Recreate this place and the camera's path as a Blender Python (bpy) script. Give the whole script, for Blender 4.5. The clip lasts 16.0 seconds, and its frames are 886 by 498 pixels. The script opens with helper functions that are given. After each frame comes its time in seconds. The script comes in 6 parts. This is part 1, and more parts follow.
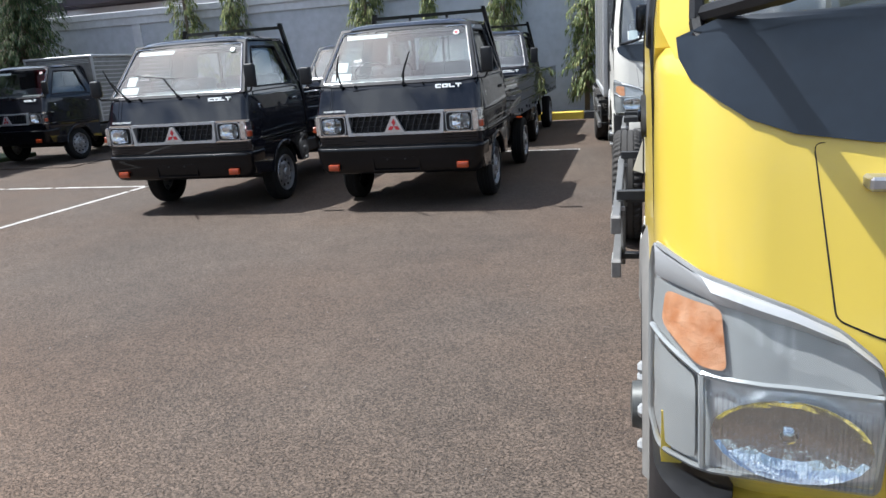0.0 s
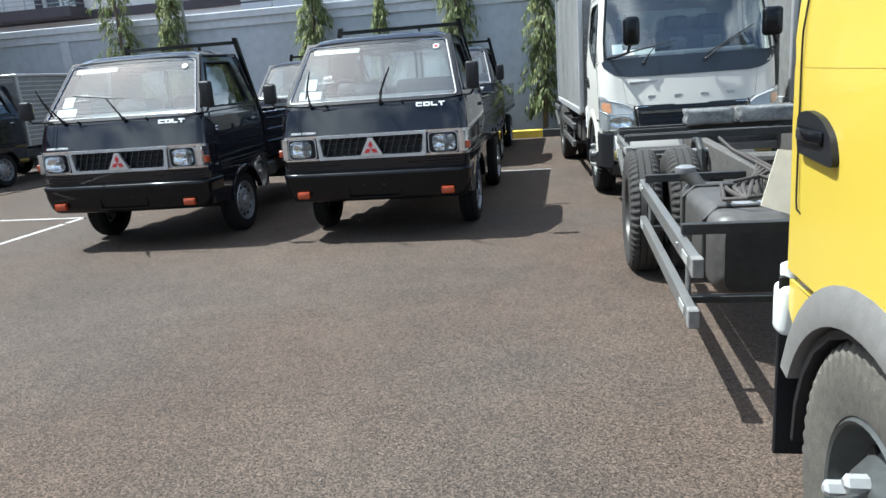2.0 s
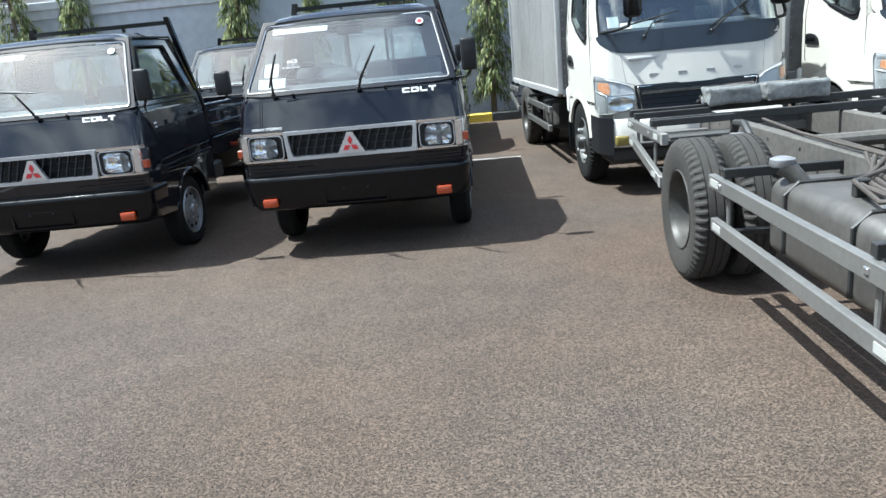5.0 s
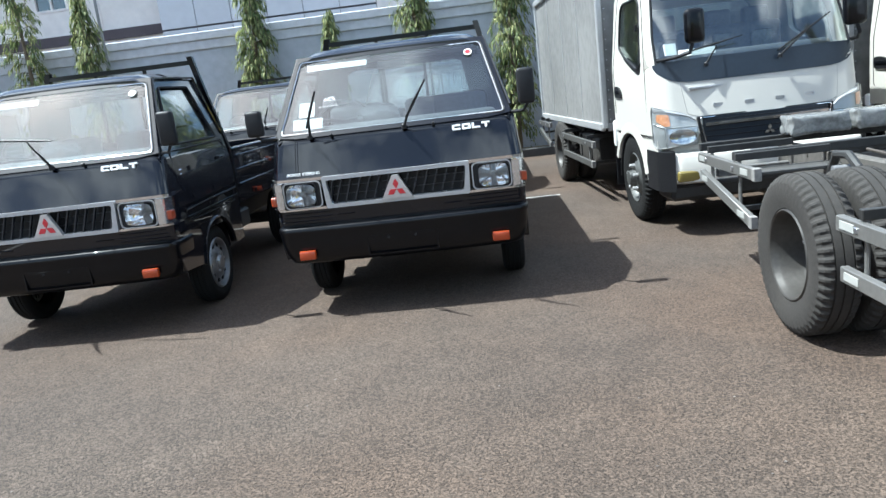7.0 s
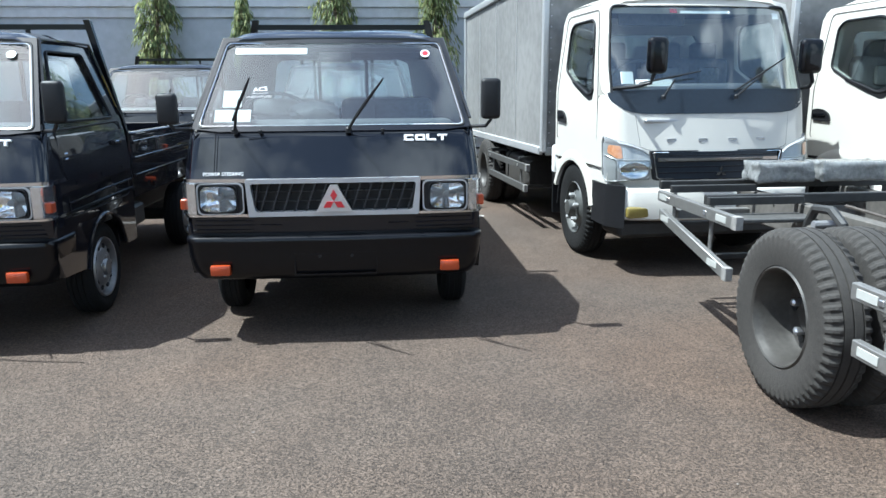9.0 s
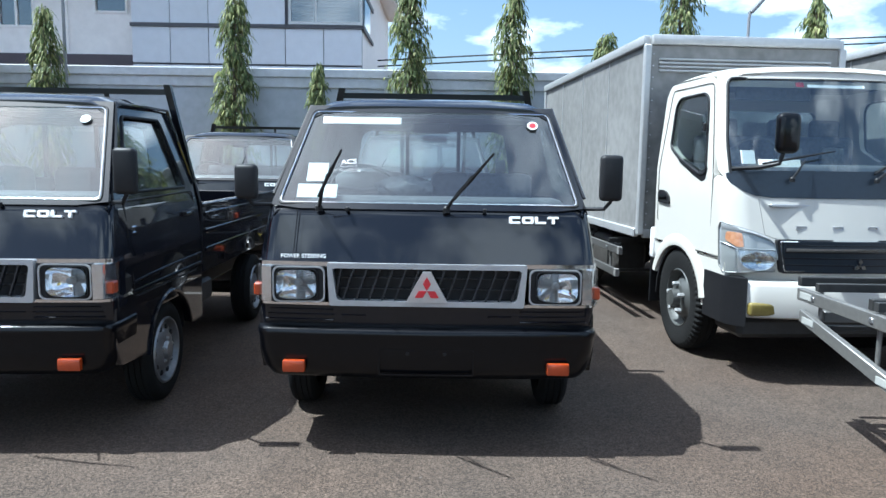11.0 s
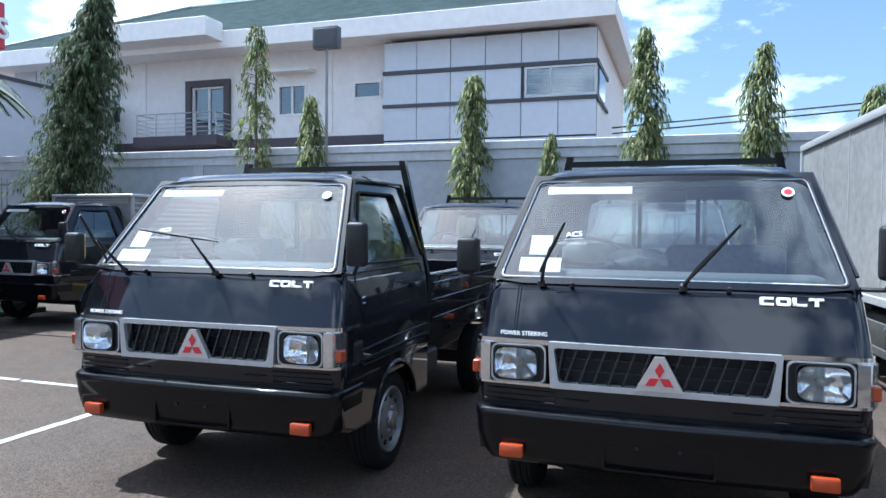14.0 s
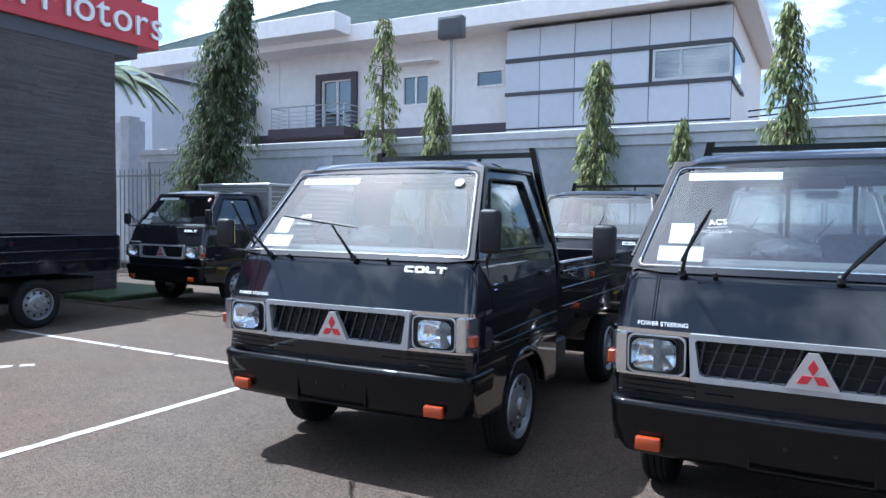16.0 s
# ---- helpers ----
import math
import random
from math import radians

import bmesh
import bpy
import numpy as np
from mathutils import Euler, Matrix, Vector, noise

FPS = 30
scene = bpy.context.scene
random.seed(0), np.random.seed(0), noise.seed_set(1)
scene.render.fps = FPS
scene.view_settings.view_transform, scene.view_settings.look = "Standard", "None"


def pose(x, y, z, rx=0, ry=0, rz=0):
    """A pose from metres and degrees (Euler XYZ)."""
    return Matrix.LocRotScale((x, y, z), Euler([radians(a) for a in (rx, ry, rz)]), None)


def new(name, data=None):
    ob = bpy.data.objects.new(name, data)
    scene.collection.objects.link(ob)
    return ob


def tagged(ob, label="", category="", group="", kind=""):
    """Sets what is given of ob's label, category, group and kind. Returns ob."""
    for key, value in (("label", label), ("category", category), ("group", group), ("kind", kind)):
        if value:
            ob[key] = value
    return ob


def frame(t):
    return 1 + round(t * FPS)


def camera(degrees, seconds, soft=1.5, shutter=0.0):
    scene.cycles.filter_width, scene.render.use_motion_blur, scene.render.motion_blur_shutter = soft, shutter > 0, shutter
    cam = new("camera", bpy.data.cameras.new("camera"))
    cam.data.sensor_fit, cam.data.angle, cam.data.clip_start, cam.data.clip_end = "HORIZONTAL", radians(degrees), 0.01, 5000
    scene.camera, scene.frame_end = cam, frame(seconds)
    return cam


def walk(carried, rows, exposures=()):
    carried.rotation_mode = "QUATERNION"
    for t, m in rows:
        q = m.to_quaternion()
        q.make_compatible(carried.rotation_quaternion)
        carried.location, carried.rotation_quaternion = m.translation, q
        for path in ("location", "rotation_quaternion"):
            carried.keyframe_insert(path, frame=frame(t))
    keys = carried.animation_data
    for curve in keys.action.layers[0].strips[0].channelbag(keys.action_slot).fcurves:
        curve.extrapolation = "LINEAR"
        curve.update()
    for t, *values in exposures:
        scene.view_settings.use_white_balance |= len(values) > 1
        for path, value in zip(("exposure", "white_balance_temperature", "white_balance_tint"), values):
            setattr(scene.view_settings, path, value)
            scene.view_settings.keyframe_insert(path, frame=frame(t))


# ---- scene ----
cam = camera(63.8, 16.0)
METRES, EYE, TILT, LEAN, TURN = 4.45, 1.39, 0.0, 0.9, 15.2
ROWS = [
    (0.0, 0.0, 0.0, 0.0, -0.76, -14.82, 2.89),
    (0.5, -0.0105, 0.0413, -0.0005, -0.34, -12.81, 2.5),
    (1.0, -0.0256, 0.0915, -0.0044, 1.14, -11.44, 2.38),
    (1.5, -0.0432, 0.1232, -0.002, 1.87, -13.83, 3.94),
    (2.0, -0.0837, 0.1409, -0.0018, -5.78, -13.61, 3.17),
    (2.5, -0.1022, 0.1682, -0.0009, -5.64, -14.0, 3.27),
    (3.0, -0.1134, 0.2211, -0.0007, -4.22, -11.62, 0.14),
    (3.5, -0.1229, 0.2562, -0.0013, -2.21, -13.97, 1.04),
    (4.0, -0.1522, 0.2911, -0.0011, -9.47, -15.33, 2.62),
    (6.5, -0.2145, 0.4595, 0.0032, -13.44, -14.99, 4.89),
    (7.0, -0.2252, 0.4963, -0.0017, -11.98, -12.26, 5.85),
    (7.5, -0.2103, 0.5515, -0.0019, -7.2, -12.16, 6.11),
    (8.0, -0.2374, 0.5853, 0.0041, -9.29, -11.82, 2.02),
    (8.5, -0.2662, 0.6089, -0.0003, -10.63, -11.13, 2.37),
    (9.0, -0.263, 0.6452, 0.0003, -19.83, -12.05, -0.42),
    (11.5, -0.2764, 0.8056, 0.0065, -11.54, -4.09, -2.59),
    (12.0, -0.2516, 0.8136, 0.0081, -5.77, -2.2, -1.91),
    (12.5, -0.2479, 0.8158, 0.0127, -2.56, -2.17, -0.86),
    (13.0, -0.2609, 0.8231, 0.0155, -0.64, -0.78, -0.38),
    (13.5, -0.2652, 0.8266, 0.0132, 1.52, -2.32, -0.08),
    (14.0, -0.2621, 0.8285, 0.0117, 3.41, -1.69, -1.41),
    (14.5, -0.2622, 0.8279, 0.0102, 2.91, -1.71, -1.28),
    (15.0, -0.2651, 0.826, 0.0102, 4.57, -2.63, -0.94),
    (15.5, -0.2731, 0.8237, 0.0093, 9.21, -2.99, -0.52),
    (16.0, -0.2779, 0.8252, 0.0096, 12.97, -2.85, -1.59),
]
EXPOSURES = [(0.0, 0.95, 5980, 7), (1.0, 0.76, 6000, 3), (2.0, 1.12, 5800, 1), (4.0, 1.34, 5770, 0), (8.0, 1.36, 5680, 0), (12.0, 1.16, 5400, 1), (16.0, 1.30, 5320, 6)]
walk(cam, [(t, pose(0, 0, EYE, TILT, LEAN, TURN) @ pose(METRES * x, METRES * y, METRES * z, 90 + pitch, roll, yaw)) for t, x, y, z, yaw, pitch, roll in ROWS], EXPOSURES)

# ---- world, sun ----
world = bpy.data.worlds.new("sky")
scene.world = world
world.use_nodes = True
wn, wl = world.node_tree.nodes, world.node_tree.links
wn.clear()
SUN_DIR = Vector((0.53, 0.012, -1.0)).normalized()
SUN_ELEV = math.asin(-SUN_DIR.z)
w_out = wn.new("ShaderNodeOutputWorld")
w_bg = wn.new("ShaderNodeBackground")
w_sky = wn.new("ShaderNodeTexSky")
w_sky.sky_type, w_sky.sun_disc = "NISHITA", False
w_sky.sun_elevation = SUN_ELEV
w_sky.sun_rotation = math.atan2(-SUN_DIR.x, -SUN_DIR.y)
w_sky.air_density, w_sky.dust_density, w_sky.ozone_density = 1.0, 2.6, 1.4
w_tc = wn.new("ShaderNodeTexCoord")
w_map = wn.new("ShaderNodeMapping")
w_map.inputs["Scale"].default_value = (1.0, 1.0, 2.3)
w_map.inputs["Location"].default_value = (0.2, 1.3, 0.35)
w_noise = wn.new("ShaderNodeTexNoise")
w_noise.inputs["Scale"].default_value = 4.3
w_noise.inputs["Detail"].default_value = 9.0
w_noise.inputs["Roughness"].default_value = 0.56
w_ramp = wn.new("ShaderNodeValToRGB")
w_ramp.color_ramp.elements[0].position, w_ramp.color_ramp.elements[1].position = 0.49, 0.66
w_mix = wn.new("ShaderNodeMix")
w_mix.data_type = "RGBA"
wl.new(w_tc.outputs["Generated"], w_map.inputs["Vector"])
wl.new(w_map.outputs["Vector"], w_noise.inputs["Vector"])
wl.new(w_noise.outputs["Fac"], w_ramp.inputs["Fac"])
wl.new(w_ramp.outputs["Color"], w_mix.inputs["Factor"])
wl.new(w_sky.outputs["Color"], w_mix.inputs["A"])
w_mix.inputs["B"].default_value = (12.0, 12.3, 12.8, 1)
wl.new(w_mix.outputs["Result"], w_bg.inputs["Color"])
w_bg.inputs["Strength"].default_value = 0.092
wl.new(w_bg.outputs["Background"], w_out.inputs["Surface"])
sun = new("sun", bpy.data.lights.new("sun", "SUN"))
sun.data.energy, sun.data.angle, sun.data.color = 4.9, radians(0.6), (1.0, 0.975, 0.93)
sun.rotation_euler = SUN_DIR.to_track_quat("-Z", "Y").to_euler()


# ---- materials ----
def material(name, base, rough=0.6, metal=0.0, vary=0.15, scale=8.0, bump=0.0, bump_scale=60.0, coat=0.0, tint=None, spec=0.5, rand=0.0, transmission=0.0, island=0.0):
    """A Principled material with variation at two scales and fine relief."""
    m = bpy.data.materials.new(name)
    m.use_nodes = True
    n, l = m.node_tree.nodes, m.node_tree.links
    b = n["Principled BSDF"]
    b.inputs["Roughness"].default_value, b.inputs["Metallic"].default_value = rough, metal
    b.inputs["Coat Weight"].default_value, b.inputs["Coat Roughness"].default_value = coat, 0.04
    b.inputs["Specular IOR Level"].default_value = spec
    b.inputs["Transmission Weight"].default_value = transmission
    tc = n.new("ShaderNodeTexCoord")
    big, small = n.new("ShaderNodeTexNoise"), n.new("ShaderNodeTexNoise")
    big.inputs["Scale"].default_value, big.inputs["Detail"].default_value = scale * 0.25, 4.0
    small.inputs["Scale"].default_value, small.inputs["Detail"].default_value = scale * 4, 6.0
    l.new(tc.outputs["Object"], big.inputs["Vector"])
    l.new(tc.outputs["Object"], small.inputs["Vector"])
    add = n.new("ShaderNodeMath")
    add.operation = "MULTIPLY_ADD"
    add.inputs[1].default_value = 0.5
    half = n.new("ShaderNodeMath")
    half.operation = "MULTIPLY"
    half.inputs[1].default_value = 0.5
    l.new(small.outputs["Fac"], half.inputs[0])
    l.new(big.outputs["Fac"], add.inputs[0])
    l.new(half.outputs["Value"], add.inputs[2])
    ramp = n.new("ShaderNodeValToRGB")
    lo = [max(0, c * (1 - vary)) for c in base]
    hi = [min(1, c * (1 + vary)) for c in (tint or base)]
    ramp.color_ramp.elements[0].position, ramp.color_ramp.elements[1].position = 0.38, 0.62
    ramp.color_ramp.elements[0].color, ramp.color_ramp.elements[1].color = (*lo, 1), (*hi, 1)
    l.new(add.outputs["Value"], ramp.inputs["Fac"])
    last = ramp.outputs["Color"]
    if rand:
        info, hsv, mr = n.new("ShaderNodeObjectInfo"), n.new("ShaderNodeHueSaturation"), n.new("ShaderNodeMapRange")
        mr.inputs["To Min"].default_value, mr.inputs["To Max"].default_value = 1 - rand, 1 + rand
        l.new(info.outputs["Random"], mr.inputs["Value"])
        l.new(mr.outputs["Result"], hsv.inputs["Value"])
        l.new(last, hsv.inputs["Color"])
        last = hsv.outputs["Color"]
    if island:
        geo, hs2, mr2 = n.new("ShaderNodeNewGeometry"), n.new("ShaderNodeHueSaturation"), n.new("ShaderNodeMapRange")
        mr2.inputs["To Min"].default_value, mr2.inputs["To Max"].default_value = 1 - island, 1 + island
        l.new(geo.outputs["Random Per Island"], mr2.inputs["Value"])
        l.new(mr2.outputs["Result"], hs2.inputs["Value"])
        l.new(last, hs2.inputs["Color"])
        last = hs2.outputs["Color"]
    l.new(last, b.inputs["Base Color"])
    rr = n.new("ShaderNodeMapRange")
    rr.inputs["To Min"].default_value, rr.inputs["To Max"].default_value = max(0.01, rough * 0.8), min(1, rough * 1.2)
    l.new(add.outputs["Value"], rr.inputs["Value"])
    l.new(rr.outputs["Result"], b.inputs["Roughness"])
    if bump:
        bn, bm_ = n.new("ShaderNodeTexNoise"), n.new("ShaderNodeBump")
        bn.inputs["Scale"].default_value, bn.inputs["Detail"].default_value = bump_scale, 5.0
        bm_.inputs["Strength"].default_value, bm_.inputs["Distance"].default_value = bump, 0.01
        l.new(tc.outputs["Object"], bn.inputs["Vector"])
        l.new(bn.outputs["Fac"], bm_.inputs["Height"])
        l.new(bm_.outputs["Normal"], b.inputs["Normal"])
    return m


def glass_material(name, tint, gain=1.0, rough=0.015, flute=0.0):
    """Thin pane: clear tinted body with gloss that grows towards grazing angles."""
    m = bpy.data.materials.new(name)
    m.use_nodes = True
    n, l = m.node_tree.nodes, m.node_tree.links
    n.clear()
    out, mix, tr, gl, lw = (n.new("ShaderNode" + k) for k in ("OutputMaterial", "MixShader", "BsdfTransparent", "BsdfGlossy", "LayerWeight"))
    tr.inputs["Color"].default_value = (*tint, 1)
    gl.inputs["Roughness"].default_value = rough
    lw.inputs["Blend"].default_value = 0.5
    power, scale_, add = n.new("ShaderNodeMath"), n.new("ShaderNodeMath"), n.new("ShaderNodeMath")
    power.operation, scale_.operation, add.operation = "POWER", "MULTIPLY", "ADD"
    power.inputs[1].default_value, scale_.inputs[1].default_value, add.inputs[1].default_value = 5.0, 0.9, 0.045 * gain
    add.use_clamp = True
    if flute:
        tc, wave, bp = n.new("ShaderNodeTexCoord"), n.new("ShaderNodeTexWave"), n.new("ShaderNodeBump")
        wave.inputs["Scale"].default_value = flute
        bp.inputs["Strength"].default_value, bp.inputs["Distance"].default_value = 0.6, 0.004
        l.new(tc.outputs["Object"], wave.inputs["Vector"])
        l.new(wave.outputs["Fac"], bp.inputs["Height"])
        l.new(bp.outputs["Normal"], gl.inputs["Normal"])
    l.new(lw.outputs["Facing"], power.inputs[0])
    l.new(power.outputs["Value"], scale_.inputs[0])
    l.new(scale_.outputs["Value"], add.inputs[0])
    l.new(add.outputs["Value"], mix.inputs["Fac"])
    l.new(tr.outputs["BSDF"], mix.inputs[1])
    l.new(gl.outputs["BSDF"], mix.inputs[2])
    l.new(mix.outputs["Shader"], out.inputs["Surface"])
    return m


def asphalt_material():
    m = bpy.data.materials.new("asphalt")
    m.use_nodes = True
    n, l = m.node_tree.nodes, m.node_tree.links
    b = n["Principled BSDF"]
    b.inputs["Specular IOR Level"].default_value = 0.35
    tc = n.new("ShaderNodeTexCoord")

    def noise_node(scale, detail=5.0, rough=0.55):
        k = n.new("ShaderNodeTexNoise")
        k.inputs["Scale"].default_value, k.inputs["Detail"].default_value, k.inputs["Roughness"].default_value = scale, detail, rough
        l.new(tc.outputs["Object"], k.inputs["Vector"])
        return k.outputs["Fac"]

    def ramp(src, p0, p1, c0, c1):
        r = n.new("ShaderNodeValToRGB")
        r.color_ramp.elements[0].position, r.color_ramp.elements[1].position = p0, p1
        r.color_ramp.elements[0].color, r.color_ramp.elements[1].color = (*c0, 1), (*c1, 1)
        l.new(src, r.inputs["Fac"])
        return r.outputs["Color"]

    def mixed(kind, fac, a, c):
        k = n.new("ShaderNodeMix")
        k.data_type, k.blend_type = "RGBA", kind
        if isinstance(fac, float):
            k.inputs["Factor"].default_value = fac
        else:
            l.new(fac, k.inputs["Factor"])
        l.new(a, k.inputs["A"])
        l.new(c, k.inputs["B"])
        return k.outputs["Result"]

    vor = n.new("ShaderNodeTexVoronoi")
    vor.inputs["Scale"].default_value = 115.0
    l.new(tc.outputs["Object"], vor.inputs["Vector"])
    stone = n.new("ShaderNodeSeparateColor")
    l.new(vor.outputs["Color"], stone.inputs["Color"])
    stones = ramp(stone.outputs["Red"], 0.15, 0.97, (0.054, 0.0415, 0.0325), (0.124, 0.0950, 0.0740))
    patches = ramp(noise_node(0.42, 4.0), 0.35, 0.68, (0.85, 0.84, 0.84), (1.13, 1.11, 1.09))
    mid = ramp(noise_node(3.4, 6.0, 0.65), 0.3, 0.72, (0.88, 0.87, 0.87), (1.10, 1.09, 1.08))
    grit = ramp(noise_node(210.0, 3.0), 0.33, 0.66, (0.84, 0.83, 0.83), (1.14, 1.13, 1.13))
    c = mixed("MULTIPLY", 1.0, stones, patches)
    c = mixed("MULTIPLY", 1.0, c, mid)
    c = mixed("MULTIPLY", 1.0, c, grit)
    coarse = n.new("ShaderNodeTexVoronoi")
    coarse.inputs["Scale"].default_value = 58.0
    l.new(tc.outputs["Object"], coarse.inputs["Vector"])
    pebble = n.new("ShaderNodeSeparateColor")
    l.new(coarse.outputs["Color"], pebble.inputs["Color"])
    c = mixed("MULTIPLY", 1.0, c, ramp(pebble.outputs["Green"], 0.05, 0.95, (0.89, 0.89, 0.89), (1.11, 1.11, 1.11)))
    c = mixed("MULTIPLY", 1.0, c, ramp(noise_node(0.30, 3.0), 0.40, 0.62, (0.97, 1.0, 1.03), (1.07, 0.98, 0.91)))
    # shade of small pits in the rough surface, multiplied into the colour
    pit_shade = ramp(noise_node(95.0, 2.0), 0.28, 0.40, (0.50, 0.48, 0.47), (1, 1, 1))
    c = mixed("MULTIPLY", 1.0, c, pit_shade)
    chips = ramp(noise_node(150.0, 2.0), 0.62, 0.70, (1, 1, 1), (1.4, 1.37, 1.34))
    c = mixed("MULTIPLY", 1.0, c, chips)
    dust = ramp(noise_node(0.9, 7.0, 0.7), 0.55, 0.8, (0, 0, 0), (0.5, 0.5, 0.5))
    rgb = n.new("ShaderNodeRGB")
    rgb.outputs[0].default_value = (0.113, 0.089, 0.071, 1)
    c = mixed("MIX", dust, c, rgb.outputs[0])
    l.new(c, b.inputs["Base Color"])
    b.inputs["Roughness"].default_value = 0.85
    bp = n.new("ShaderNodeBump")
    bp.inputs["Strength"].default_value, bp.inputs["Distance"].default_value = 1.0, 0.0062
    h = n.new("ShaderNodeMath")
    h.operation = "MULTIPLY_ADD"
    h.inputs[1].default_value = 0.45
    plate = ramp(noise_node(104.0, 3.0, 0.65), 0.32, 0.47, (0, 0, 0), (1, 1, 1))
    l.new(noise_node(160.0, 3.0), h.inputs[0])
    l.new(plate, h.inputs[2])
    l.new(h.outputs["Value"], bp.inputs["Height"])
    l.new(bp.outputs["Normal"], b.inputs["Normal"])
    return m


def leaf_material(name, deep, middle, pale):
    m = bpy.data.materials.new(name)
    m.use_nodes = True
    n, l = m.node_tree.nodes, m.node_tree.links
    b = n["Principled BSDF"]
    geo = n.new("ShaderNodeNewGeometry")
    r = n.new("ShaderNodeValToRGB")
    e = r.color_ramp.elements
    e[0].position, e[1].position = 0.0, 1.0
    e[0].color, e[1].color = (*deep, 1), (*pale, 1)
    k = e.new(0.6)
    k.color = (*middle, 1)
    l.new(geo.outputs["Random Per Island"], r.inputs["Fac"])
    l.new(r.outputs["Color"], b.inputs["Base Color"])
    b.inputs["Roughness"].default_value = 0.62
    b.inputs["Specular IOR Level"].default_value = 0.3
    tl = n.new("ShaderNodeBsdfTranslucent")
    l.new(r.outputs["Color"], tl.inputs["Color"])
    mx = n.new("ShaderNodeMixShader")
    mx.inputs["Fac"].default_value = 0.4
    l.new(b.outputs["BSDF"], mx.inputs[1])
    l.new(tl.outputs["BSDF"], mx.inputs[2])
    l.new(mx.outputs["Shader"], n["Material Output"].inputs["Surface"])
    return m


